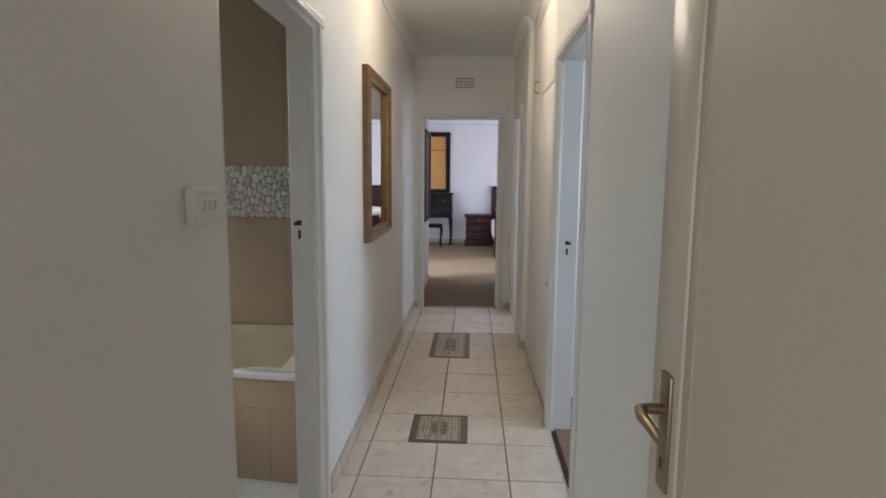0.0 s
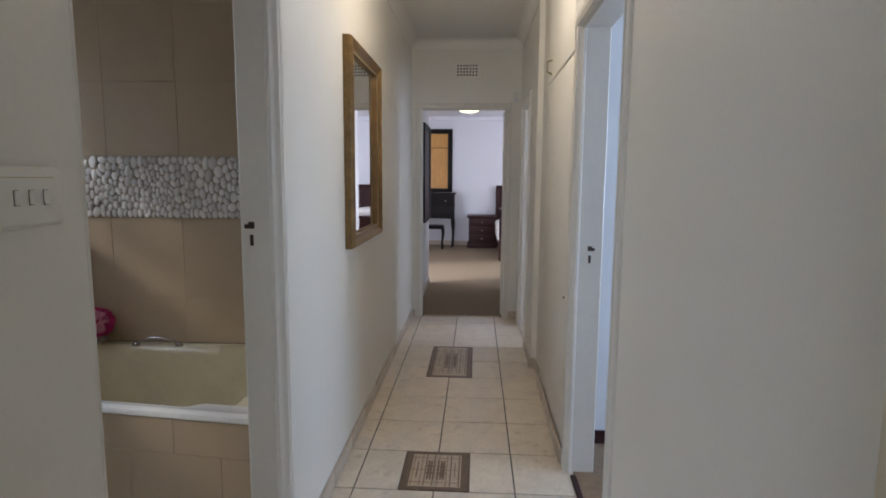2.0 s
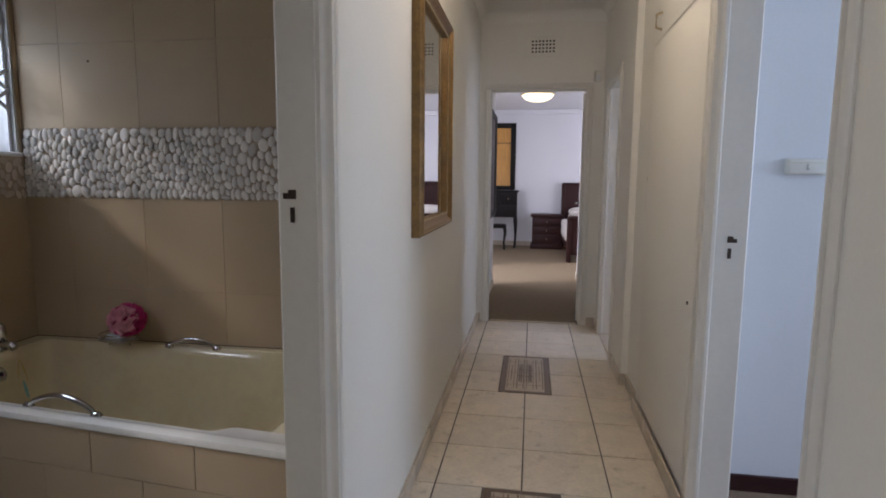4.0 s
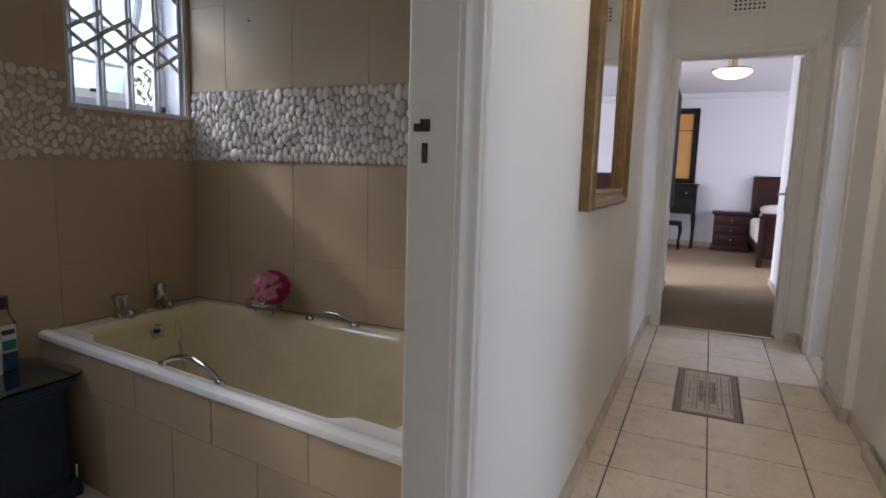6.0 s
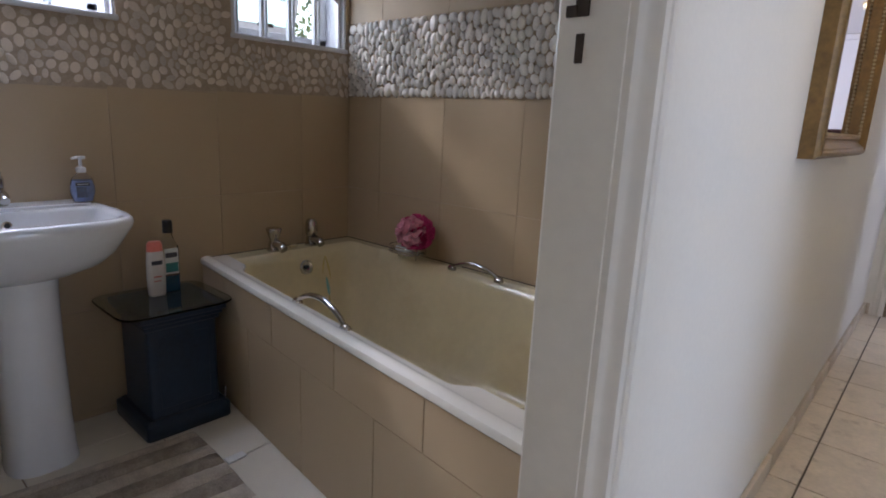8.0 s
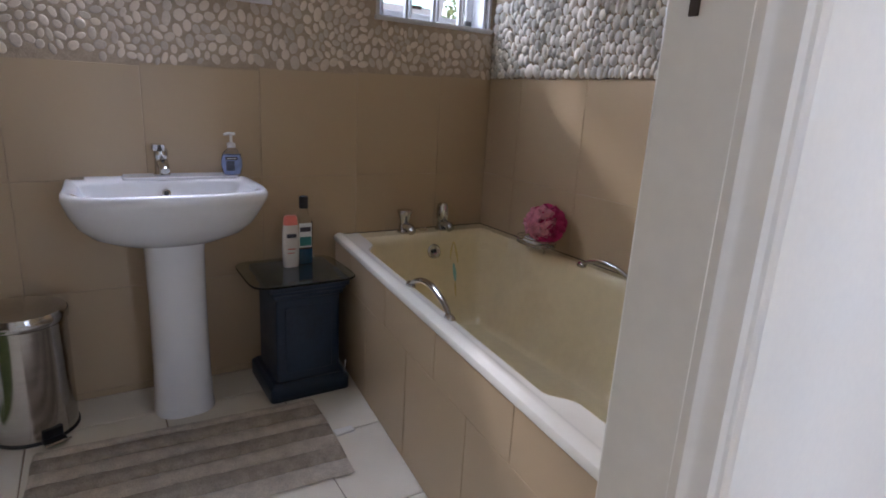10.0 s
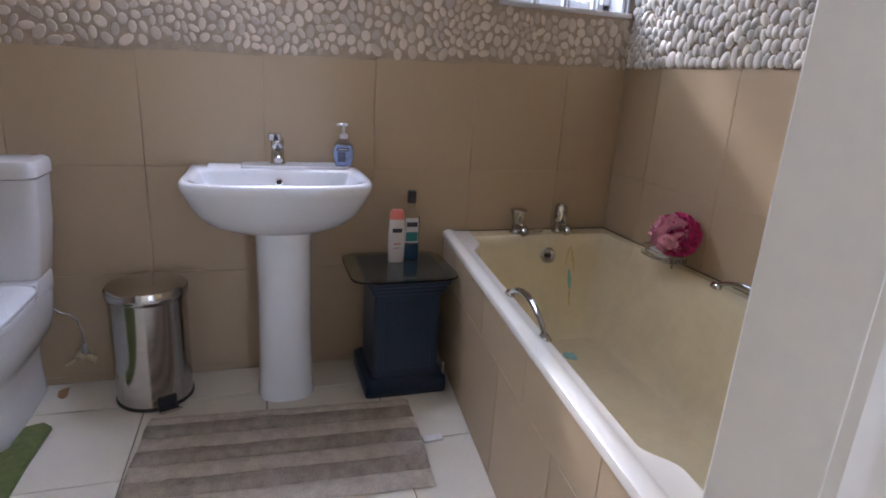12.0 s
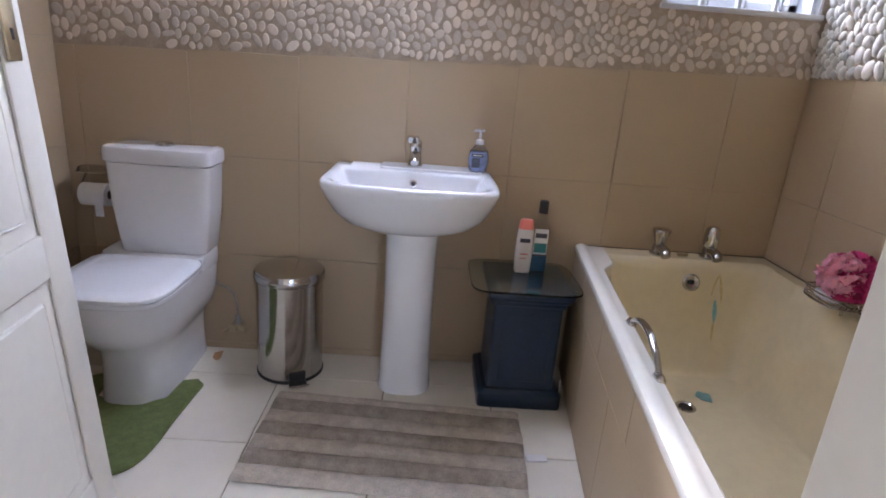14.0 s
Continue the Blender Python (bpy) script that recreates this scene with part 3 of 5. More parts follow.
part("housing", boxes((-0.028, 0.028, -0.045, 0, -0.045, 0.045), bevel=0.012, seg=3), SWITCHP, sen)
part("lens", boxes((-0.018, 0.018, -0.049, -0.043, -0.032, 0.0), bevel=0.003), CERAMIC, sen)


def light_switch(at, rz, w, h, rockers, label):
    """A wall switch: local y out of the wall."""
    s = thing("light_switch", at, label, "switch", rz=rz)
    part("back_box", boxes((-w / 2, w / 2, 0, 0.024, -h / 2, h / 2), bevel=0.006, seg=3), SWITCHP, s)
    part("cover_plate", boxes((-w / 2 + 0.006, w / 2 - 0.006, 0.022, 0.030, -h / 2 + 0.004, h / 2 - 0.004), bevel=0.004, seg=2), SWITCHP, s)
    for k in range(rockers):
        x = (k - (rockers - 1) / 2) * 0.026
        part("rocker", boxes((x - 0.0048, x + 0.0048, 0.029, 0.034, -0.010, 0.010), bevel=0.002), SWITCHP, s)
        part("gap", boxes((x - 0.0053, x + 0.0053, 0.0285, 0.0303, -0.0108, 0.0104)), LATCH, s)
    part("line", boxes((-w / 2 + 0.02, w / 2 - 0.012, 0.0295, 0.0306, h / 2 - 0.016, h / 2 - 0.0145)), BRASS, s)
    return s


light_switch((XL, 1.631, 1.375), -90, 0.13, 0.085, 3, "cream three-rocker light switch by the bathroom door")
light_switch((1.03, 3.80, 1.345), 180, 0.15, 0.06, 1, "white light switch on the side room wall")

# framed mirror
MY0, MY1, MZ0, MZ1 = 3.615, 4.44, 1.050, 2.07
mir = thing("wall_mirror", (XL, 0, 0), "tall mirror in a worn gilded wooden frame", "mirror")


def moulding(y0, y1, z0, z1, prof):
    """Four mitred sides as one ring: prof gives (inset from the outer edge, depth)."""
    return loft([[(d, y, z) for y, z in ((y0 + i, z0 + i), (y1 - i, z0 + i), (y1 - i, z1 - i), (y0 + i, z1 - i))] for i, d in prof], False)


part("frame", moulding(MY0, MY1, MZ0, MZ1, [(0.0, 0.0), (0.0, 0.034), (0.005, 0.040), (0.009, 0.048), (0.016, 0.050), (0.021, 0.044), (0.026, 0.045), (0.040, 0.030), (0.046, 0.028), (0.052, 0.034), (0.060, 0.030), (0.066, 0.010)]), GILT, mir, angle=25)
bead = bmesh.new()
for k in range(74):
    z = MZ0 + 0.06 + k * (MZ1 - MZ0 - 0.12) / 73
    for y in (MY0 + 0.062, MY1 - 0.062):
        bmesh.ops.create_icosphere(bead, subdivisions=1, radius=0.0052, matrix=Matrix.Translation((0.030, y, z)))
for k in range(56):
    y = MY0 + 0.065 + k * (MY1 - MY0 - 0.13) / 55
    for z in (MZ0 + 0.062, MZ1 - 0.062):
        bmesh.ops.create_icosphere(bead, subdivisions=1, radius=0.0052, matrix=Matrix.Translation((0.030, y, z)))
part("beading", bead, BRASS, mir, "beaded gilt edge")
part("glass", boxes((0.004, 0.011, MY0 + 0.06, MY1 - 0.06, MZ0 + 0.06, MZ1 - 0.06)), MIRROR, mir, "silvered mirror glass", smooth=False)

# ---- bathroom: bath ----
def front_y(x):
    """Front edge of the bath, which runs slightly skew to the wall."""
    return 2.991 - 0.107 * (x - BX0)


BXE = -0.64
RZ = 0.525
bath = thing("bathtub", (0, 0, 0), "cream enamel built-in bath with chrome grips and limescale stains", "bathtub")
NX, NY = 130, 76
bm = bmesh.new()


def smooth_step(a, b, x):
    t = min(1, max(0, (x - a) / (b - a)))
    return t * t * (3 - 2 * t)


def rim_width(x):
    """Width of the front rim: narrow along the middle, wide at the head and by the taps."""
    return 0.060 + 0.045 * smooth_step(-0.955, -0.88, x) + 0.045 * (1 - smooth_step(-2.16, -2.06, x))


def bath_height(u, v):
    """Height of the bath's shell: u along it from the taps, v across it from the front."""
    x = BX0 + u * (BXE - BX0)
    width = BY1 - front_y(x)
    back = 0.05
    ledge = 0.85 * (smooth_step(0.12, 0.28, u) - smooth_step(0.30, 0.50, u)) * (1 - smooth_step(0.05, 0.15, (1 - v) * width))
    w = []
    for d, reach, power in ((v * width - rim_width(x) + 0.006, 0.17, 4.5), ((1 - v) * width - back, 0.17, 4.5), ((u - 0.058) * 1.7, 0.20, 3.4), ((1 - u - 0.075) * 1.7, 0.42, 2.6)):
        w.append(1 - (1 - min(1, max(0, d / reach))) ** power)
    return RZ - 0.40 * min(1, w[0] * w[1] * w[2] * w[3] * 1.04) * (1 - ledge)


def shell_x(y, z):
    """Where the tap end of the shell has the height z."""
    v = (y - front_y(BX0)) / (BY1 - front_y(BX0))
    return next(BX0 + k * 0.001 for k in range(1, 600) if bath_height(k * 0.001 / (BXE - BX0), v) <= z)


grid = []
for i in range(NX + 1):
    u = i / NX
    x = BX0 + 0.002 + u * (BXE - BX0 - 0.002)
    row = []
    for j in range(NY + 1):
        v = j / NY
        y = front_y(x) + v * (BY1 - 0.003 - front_y(x))
        row.append(bm.verts.new((x, y, bath_height(u, v))))
    grid.append(row)
for i in range(NX):
    for j in range(NY):
        bm.faces.new((grid[i][j], grid[i + 1][j], grid[i + 1][j + 1], grid[i][j + 1]))
part("shell", bm, ENAMEL, bath, "aged cream enamel shell", angle=80)
# rolled front rim
rim = []
for i in range(121):
    x = BX0 + 0.004 + i / 120 * (BXE - BX0 - 0.004)
    y, w = front_y(x), rim_width(x)
    rim.append([(x, y + a, RZ + b) for a, b in ((w, -0.004), (w - 0.005, 0.001), (0.040, 0.0015), (0.033, 0.005), (0.020, 0.009), (0.007, 0.007), (-0.004, 0.001), (-0.007, -0.006), (-0.0065, -0.018), (-0.002, -0.023), (0.012, -0.024), (w * 0.6, -0.012))])
part("rim", loft(rim), RIMWHITE, bath, "white enamel front rim")


def grip(a, b, label, rise=0.05):
    p = [Vector(a), *[Vector(q) + Vector((0, 0, 0.0)) for q in arc(a, b, (0, 0, rise), 12)], Vector(b)]
    g = part("grip", tube(p, [0.012] + [0.0072 + 0.002 * math.sin(math.pi * k / 12) for k in range(13)] + [0.012], 12), CHROME, bath, label)
    for q in (a, b):
        part("foot", loft([rounded(q[0], q[1], 0.020 - i, 0.013 - i, q[2] + z, 2.4, 20) for i, z in ((0, -0.006), (0, 0.002), (0.004, 0.008), (0.008, 0.012))]), CHROME, g)


grip((-1.645, 2.968, RZ + 0.002), (-1.365, 2.936, RZ + 0.002), "chrome bath grip")
grip((-1.615, 3.668, RZ + 0.001), (-1.385, 3.672, RZ + 0.001), "chrome bath grip", 0.036)


def pillar_tap(x, y, z, head):
    t = part("tap", lathe([(0.031, 0), (0.031, 0.006), (0.025, 0.012), (0.023, 0.032), (0.018, 0.040), *head], 20, at=(x, y, z)), CHROME, bath, "chrome bath tap")
    part("spout", tube([(x, y, z + 0.022), (x + 0.03, y, z + 0.030), (x + 0.058, y, z + 0.028), (x + 0.074, y, z + 0.014)], [0.019, 0.019, 0.019, 0.017], 14), CHROME, t)


pillar_tap(-2.292, 3.285, RZ, [(0.019, 0.048), (0.027, 0.072), (0.034, 0.092), (0.032, 0.098), (0.014, 0.101), (0.003, 0.101)])
pillar_tap(-2.292, 3.475, RZ, [(0.025, 0.048), (0.028, 0.066), (0.027, 0.090), (0.025, 0.110), (0.016, 0.119), (0.003, 0.120)])
part("chain_stay", boxes((-2.30, -2.285, 3.36, 3.40, RZ - 0.001, RZ + 0.012), bevel=0.003), BRASS, bath)
OX = shell_x(3.40, 0.445)
part("overflow", lathe([(0.032, -0.004), (0.032, 0.006), (0.026, 0.011), (0.016, 0.006), (0.004, 0.007)], 24), CHROME, bath, "chrome overflow rose").matrix_basis = pose(OX + 0.002, 3.40, 0.445, 0, 72, 0)
part("overflow_hole", lathe([(0.009, 0), (0.009, 0.011)], 12), BLACK, bath).matrix_basis = pose(OX + 0.003, 3.40, 0.446, 0, 72, 0)
part("waste", lathe([(0.033, 0), (0.033, 0.003), (0.026, 0.004), (0.022, 0.001)], 20, False), CHROME, bath, "chrome waste ring").matrix_basis = pose(-1.895, 3.305, 0.127, 0, 0, 0)
part("waste_hole", lathe([(0.0225, 0.0), (0.0225, 0.0015)], 18), LATCH, bath, "dark waste hole").matrix_basis = pose(-1.895, 3.305, 0.127, 0, 0, 0)


def flat_patch(name, outline, mat, at, rx, ry, rz, label):
    bm = bmesh.new()
    vs = [bm.verts.new((a, b, 0)) for a, b in outline]
    r = bmesh.ops.extrude_face_region(bm, geom=[bm.faces.new(vs)])
    bmesh.ops.translate(bm, verts=[v for v in r["geom"] if isinstance(v, bmesh.types.BMVert)], vec=(0, 0, 0.0015))
    p = part(name, bm, mat, bath, label)
    p.matrix_basis = pose(*at, rx, ry, rz)
    return p


def shell_stain(name, y, z0, z1, width, mat, label, drift=0.0):
    """A stain that runs down the tap end of the shell."""
    bm = bmesh.new()
    n = 10
    rows = []
    for k in range(n + 1):
        t = k / n
        z = z1 + (z0 - z1) * t
        w = width * (math.sin(math.pi * min(1, t * 0.9 + 0.08)) ** 0.8) * (1 + 0.3 * noise.noise(Vector((t * 7, y * 5, z1 * 9))))
        rows.append([bm.verts.new((shell_x(y, z) + 0.0032, y + drift * math.sin(1.57 * t) + s * w, z)) for s in (-1, -0.5, 0, 0.5, 1)])
    for a, b in zip(rows, rows[1:]):
        for k in range(4):
            bm.faces.new((a[k], a[k + 1], b[k + 1], b[k]))
    return part(name, bm, mat, bath, label)


shell_stain("stain", 3.503, 0.40, 0.480, 0.0042, STAINRUST, "ochre limescale stain", -0.019)
shell_stain("stain", 3.505, 0.375, 0.480, 0.0048, STAINRUST, "ochre limescale stain", 0.017)
shell_stain("stain", 3.500, 0.300, 0.385, 0.0085, STAINBLUE, "blue-green copper stain", 0.004)
shell_stain("stain", 3.503, 0.235, 0.305, 0.0045, STAINRUST, "faint ochre stain", -0.003)
flat_patch("stain", [((0.031 + 0.006 * math.sin(4 * a)) * math.cos(a), (0.026 + 0.004 * math.sin(3 * a + 1)) * math.sin(a)) for a in [k * math.pi / 9 for k in range(18)]], STAINBLUE, (-1.965, 3.40, 0.127), 0, 0, 0, "blue-green copper stain")

part("sealant", boxes((BX0 + 0.0005, BXE, BY1 - 0.006, BY1 - 0.0005, RZ - 0.003, RZ + 0.003), (BX0 + 0.0005, BX0 + 0.006, front_y(BX0) + 0.01, BY1 - 0.006, RZ - 0.003, RZ + 0.003)), SEALANT, bath, "dark mouldy sealant line")

# tiled bath panel
panel = tagged(thing("bath_panel", (0, 0, 0), "beige tiled front panel of the bath", "bath panel"), kind="structure")
pb = bmesh.new()
x0, x1 = BX0 + 0.002, BXE - 0.0
loft([[(x0, front_y(x0) + 0.012, z), (x1, front_y(x1) + 0.012, z), (x1, front_y(x1) + 0.045, z), (x0, front_y(x0) + 0.045, z)] for z in (0.0, RZ - 0.025)], bm=pb)
part("core", pb, TILEGROUT, panel)
skew = math.degrees(math.atan(-0.107))
for z0, z1, edges in ((0.004, 0.362, (BX0 + 0.004, -2.30, -1.92, -1.54, -1.16, -0.78, BXE)), (0.3635, RZ - 0.025, (BX0 + 0.004, -2.11, -1.73, -1.35, -0.97, BXE))):
    for a, b in zip(edges, edges[1:]):
        t = part("tile", boxes((-(b - a) / 2 + 0.0005, (b - a) / 2 - 0.0005, -0.004, 0.008, z0, z1), bevel=0.0003), BATHTILE, panel)
        t.matrix_basis = pose((a + b) / 2, front_y((a + b) / 2) + 0.004, 0, 0, 0, skew)

# ---- bathroom: basin ----
BY, BXF = 2.357, -1.908
basin = thing("washbasin", (0, 0, 0), "white ceramic pedestal basin with a chrome mixer", "washbasin")


def d_ring(cx0, cx1, half, z, n=48, power=3.4):
    """A ring straight at the wall (cx0) and bowed at the front (cx1)."""
    ring = []
    for k in range(n):
        a = 2 * math.pi * k / n
        c, s = math.cos(a), math.sin(a)
        p = power if c > 0 else 14
        x = math.copysign(abs(c) ** (2 / p), c)
        y = math.copysign(abs(s) ** (2 / p), s)
        mid = cx0 + (cx1 - cx0) * 0.5
        ring.append((mid + x * (cx1 - cx0) / 2, BY + y * half * (1 - 0.03 * (1 - c) / 2 if c < 0 else 1), z))
    return ring


xb = BX0 + 0.003
bowl = [d_ring(xb + 0.04, -2.09, 0.096, 0.590, power=2.6), d_ring(xb + 0.02, -2.035, 0.167, 0.607, power=2.6), d_ring(xb, -1.985, 0.221, 0.636, power=2.8), d_ring(xb, -1.955, 0.253, 0.672, power=3.0), d_ring(xb, -1.938, 0.270, 0.710, power=3.4),
        d_ring(xb, BXF - 0.002, 0.280, 0.752, power=4.2), d_ring(xb, BXF, 0.283, 0.767, power=4.4), d_ring(xb, BXF - 0.005, 0.280, 0.779, power=4.4), d_ring(xb + 0.002, BXF - 0.014, 0.273, 0.784, power=4.4),
        d_ring(xb + 0.125, BXF - 0.034, 0.248, 0.782, power=4.4), d_ring(xb + 0.130, BXF - 0.042, 0.241, 0.773, power=4.0), d_ring(xb + 0.140, BXF - 0.060, 0.218, 0.716, power=3.4), d_ring(xb + 0.170, BXF - 0.11, 0.152, 0.669), d_ring(xb + 0.20, BXF - 0.16, 0.061, 0.657)]
part("bowl", loft(bowl), CERAMIC, basin, angle=60)
part("tap_ledge", loft([rounded(xb + 0.055, BY + 0.062, 0.052, 0.178, z, 9, 36) for z in (0.778, 0.789)] + [rounded(xb + 0.055, BY + 0.062, 0.049, 0.175, 0.792, 9, 36)]), CERAMIC, basin)
ped = [rounded(-2.178, BY + 0.012, 0.110 * s, 0.097 * s, z, 2.8, 36) for z, s in ((0.0, 1.0), (0.012, 1.0), (0.03, 0.97), (0.15, 0.93), (0.4, 0.91), (0.56, 0.93), (0.63, 1.0), (0.66, 1.05))]
part("pedestal", loft(ped), CERAMIC, basin)
part("overflow", lathe([(0.013, 0), (0.013, 0.004), (0.009, 0.005)], 18), CHROME, basin).matrix_basis = pose(-2.200, BY + 0.003, 0.744, 0, 78, 0)
part("overflow_hole", lathe([(0.008, 0), (0.008, 0.0035)], 14), BLACK, basin).matrix_basis = pose(-2.1965, BY + 0.003, 0.745, 0, 78, 0)
tp = part("mixer", lathe([(0.026, 0), (0.026, 0.005), (0.022, 0.010), (0.0205, 0.05), (0.0195, 0.056), (0.0215, 0.060), (0.0215, 0.082), (0.018, 0.090), (0.004, 0.092)], 24, at=(-2.285, BY + 0.003, 0.791)), CHROME, basin, "chrome mixer tap")
part("spout", tube([(-2.285, BY + 0.003, 0.826), (-2.24, BY + 0.003, 0.836), (-2.20, BY + 0.003, 0.830), (-2.182, BY + 0.003, 0.818)], [0.017, 0.016, 0.015, 0.013], 14), CHROME, tp)
part("tap_lever", loft([rounded(-2.272 + d, BY - 0.006, 0.028, 0.020, z, 4, 24) for z, d in ((0.876, 0), (0.881, 0.004), (0.892, 0.010), (0.896, 0.012))]), CHROME, tp)

# soap dispenser
soap = thing("soap_dispenser", (-2.265, 2.580, 0.792), "clear pump bottle of blue hand soap on the basin", "soap bottle")
part("bottle", lathe([(0.026, 0), (0.030, 0.005), (0.035, 0.03), (0.035, 0.05), (0.030, 0.072), (0.018, 0.086), (0.012, 0.092), (0.012, 0.098)], 28, squash=(0.74, 1)), SOAPCLEAR, soap, "clear bluish plastic bottle")
part("soap", lathe([(0.024, 0.002), (0.032, 0.03), (0.032, 0.048), (0.026, 0.068), (0.003, 0.069)], 24, squash=(0.72, 1)), SOAPBLUE, soap, "blue liquid soap")
part("label", boxes((0.0245, 0.0268, -0.024, 0.004, 0.016, 0.050), bevel=0.001), NAVY, soap, "grey-navy printed label")
part("print", boxes((0.0245, 0.0275, -0.026, 0.014, 0.053, 0.064), bevel=0.0008), INK, soap)
part("print", boxes((0.0268, 0.0280, -0.022, 0.010, 0.057, 0.060), bevel=0.0003), LABELWHITE, soap)
part("collar", lathe([(0.0145, 0.094), (0.0145, 0.108), (0.008, 0.112)], 18), CERAMIC, soap)
part("pump", lathe([(0.005, 0.110), (0.005, 0.134), (0.010, 0.137), (0.010, 0.144), (0.004, 0.146)], 16), CERAMIC, soap, "white pump head")
part("pump_spout", tube([(0.0, 0.014, 0.1405), (0.0, -0.012, 0.1405), (0.004, -0.024, 0.138)], [0.005, 0.0055, 0.004], 10), CERAMIC, soap)

# ---- bathroom: stand with bottles ----
std = thing("plant_stand", (-2.170, 2.782, 0), "dark blue square pedestal stand with a clear glass top", "stand")
part("base", loft([rounded(0, 0, h, h + 0.002, z, 22, 40) for z, h in ((0.0, 0.145), (0.003, 0.147), (0.052, 0.147), (0.056, 0.144), (0.060, 0.136), (0.066, 0.132))]), STANDBLUE, std)
col = part("column", loft([rounded(0, 0, h, h, z, 20, 32) for z, h in ((0.06, 0.122), (0.066, 0.119), (0.37, 0.119), (0.385, 0.123))]), STANDBLUE, std)
part("panel", boxes((0.1185, 0.1215, -0.086, 0.086, 0.095, 0.350), bevel=0.0012), STANDBLUE, col)
part("capital", boxes((-0.128, 0.128, -0.128, 0.128, 0.380, 0.398), (-0.136, 0.136, -0.136, 0.136, 0.398, 0.414), (-0.146, 0.146, -0.146, 0.146, 0.414, 0.440), bevel=0.007, seg=3), STANDBLUE, std)
tops = [rounded(0.004, -0.014, 0.168 - i, 0.190 - i, z, 6.5, 44) for i, z in ((0.002, 0.4405), (0, 0.4425), (0, 0.4465), (0.002, 0.4485))]
part("top", loft(tops), TOPGLASS, std, "clear greenish glass top")
part("fixing_rod", tube([(0.12, 0.135, 0.03), (0.11, 0.147, 0.10)], 0.004, 8), CHROME, std)

sh = thing("shampoo_bottle", (-2.215, 2.768, 0.449), "white shampoo bottle with a coral cap on the stand", "bottle")
part("bottle", loft([rounded(0, 0, a, b, z, 2.6, 28) for z, a, b in ((0, 0.017, 0.026), (0.004, 0.019, 0.029), (0.06, 0.020, 0.031), (0.11, 0.019, 0.030), (0.140, 0.018, 0.028), (0.152, 0.017, 0.026))]), SHAMPOO, sh)
part("cap", loft([rounded(0, 0, a, b, z, 2.6, 28) for z, a, b in ((0.152, 0.0175, 0.0265), (0.175, 0.0165, 0.025), (0.184, 0.012, 0.019))]), CORAL, sh, "coral flip cap")
part("print", boxes((0.0195, 0.0212, -0.020, 0.016, 0.108, 0.122), bevel=0.0004), INK, sh)
part("print", boxes((0.0198, 0.0214, -0.016, 0.012, 0.066, 0.070), (0.0198, 0.0214, -0.016, 0.008, 0.052, 0.055), bevel=0.0004), REDINK, sh)
mw = thing("mouthwash_bottle", (-2.240, 2.826, 0.449), "clear mouthwash bottle a third full of blue liquid", "bottle")
part("liquid", loft([rounded(0, 0, 0.020, 0.030, z, 3.5, 28) for z in (0.002, 0.056)]), WASHBLUE, mw)
part("bottle", loft([rounded(0, 0, a, b, z, 3.5, 28) for z, a, b in ((0.0, 0.020, 0.030), (0.004, 0.0215, 0.0315), (0.15, 0.0215, 0.0315), (0.175, 0.014, 0.018), (0.19, 0.012, 0.013), (0.20, 0.012, 0.013))]), GLASS, mw)
part("label", boxes((0.020, 0.0225, -0.024, 0.024, 0.062, 0.148), bevel=0.0006), LABELWHITE, mw, "white and teal label")
part("label_stripe", boxes((0.0215, 0.0232, -0.022, 0.022, 0.068, 0.100), bevel=0.0004), TEAL, mw)
part("print", boxes((0.0215, 0.0232, -0.021, 0.020, 0.118, 0.134), bevel=0.0004), INK, mw)
part("cap", lathe([(0.0165, 0.198), (0.0165, 0.236), (0.014, 0.239)], 20), BLACK, mw, "black screw cap")

sh.scale.z, mw.scale.z = 1.06, 1.09

# ---- bathroom: bin ----
bn = thing("pedal_bin", (-2.208, 1.937, 0), "polished steel pedal bin with a domed lid", "bin", rz=22)
part("body", lathe([(0.1176, 0.0), (0.1197, 0.004), (0.1176, 0.014), (0.1176, 0.365), (0.1187, 0.370)], 48), STEEL, bn)
part("base_ring", lathe([(0.1192, 0.002), (0.1213, 0.004), (0.1213, 0.012), (0.1192, 0.014)], 48, False), BLACK, bn)
part("lid", lathe([(0.1202, 0.372), (0.1223, 0.376), (0.1223, 0.398), (0.1176, 0.408), (0.09, 0.418), (0.05, 0.425), (0.003, 0.427)], 48), STEEL, bn)
part("lid_band", lathe([(0.1229, 0.374), (0.1244, 0.377), (0.1244, 0.396), (0.1229, 0.399)], 48, False), CHROME, bn)
part("pedal_slot", boxes((0.095, 0.1225, -0.022, 0.036, 0.014, 0.05), bevel=0.004), BLACK, bn)
ped_b = part("pedal", boxes((0.10, 0.158, -0.026, 0.036, 0.008, 0.017), bevel=0.004), BLACK, bn, "black foot pedal")
part("pedal_bar", tube([(0.162, -0.030, 0.019), (0.163, 0.040, 0.019)], 0.003, 8), CHROME, ped_b)

# ---- bathroom: toilet ----
TY = 1.476
wc = thing("toilet", (0, 0, 0), "white close-coupled toilet with its lid down", "toilet")


def pan_ring(x0, x1, half, z, n=40, power=2.4):
    ring = []
    for k in range(n):
        a = 2 * math.pi * k / n
        c, s = math.cos(a), math.sin(a)
        p = power if c > 0 else 9
        mid = x0 + (x1 - x0) * 0.42
        x = math.copysign(abs(c) ** (2 / p), c)
        y = math.copysign(abs(s) ** (2 / p), s)
        ring.append((mid + (x * (x1 - mid) if c > 0 else x * (mid - x0)), TY + y * half, z))
    return ring


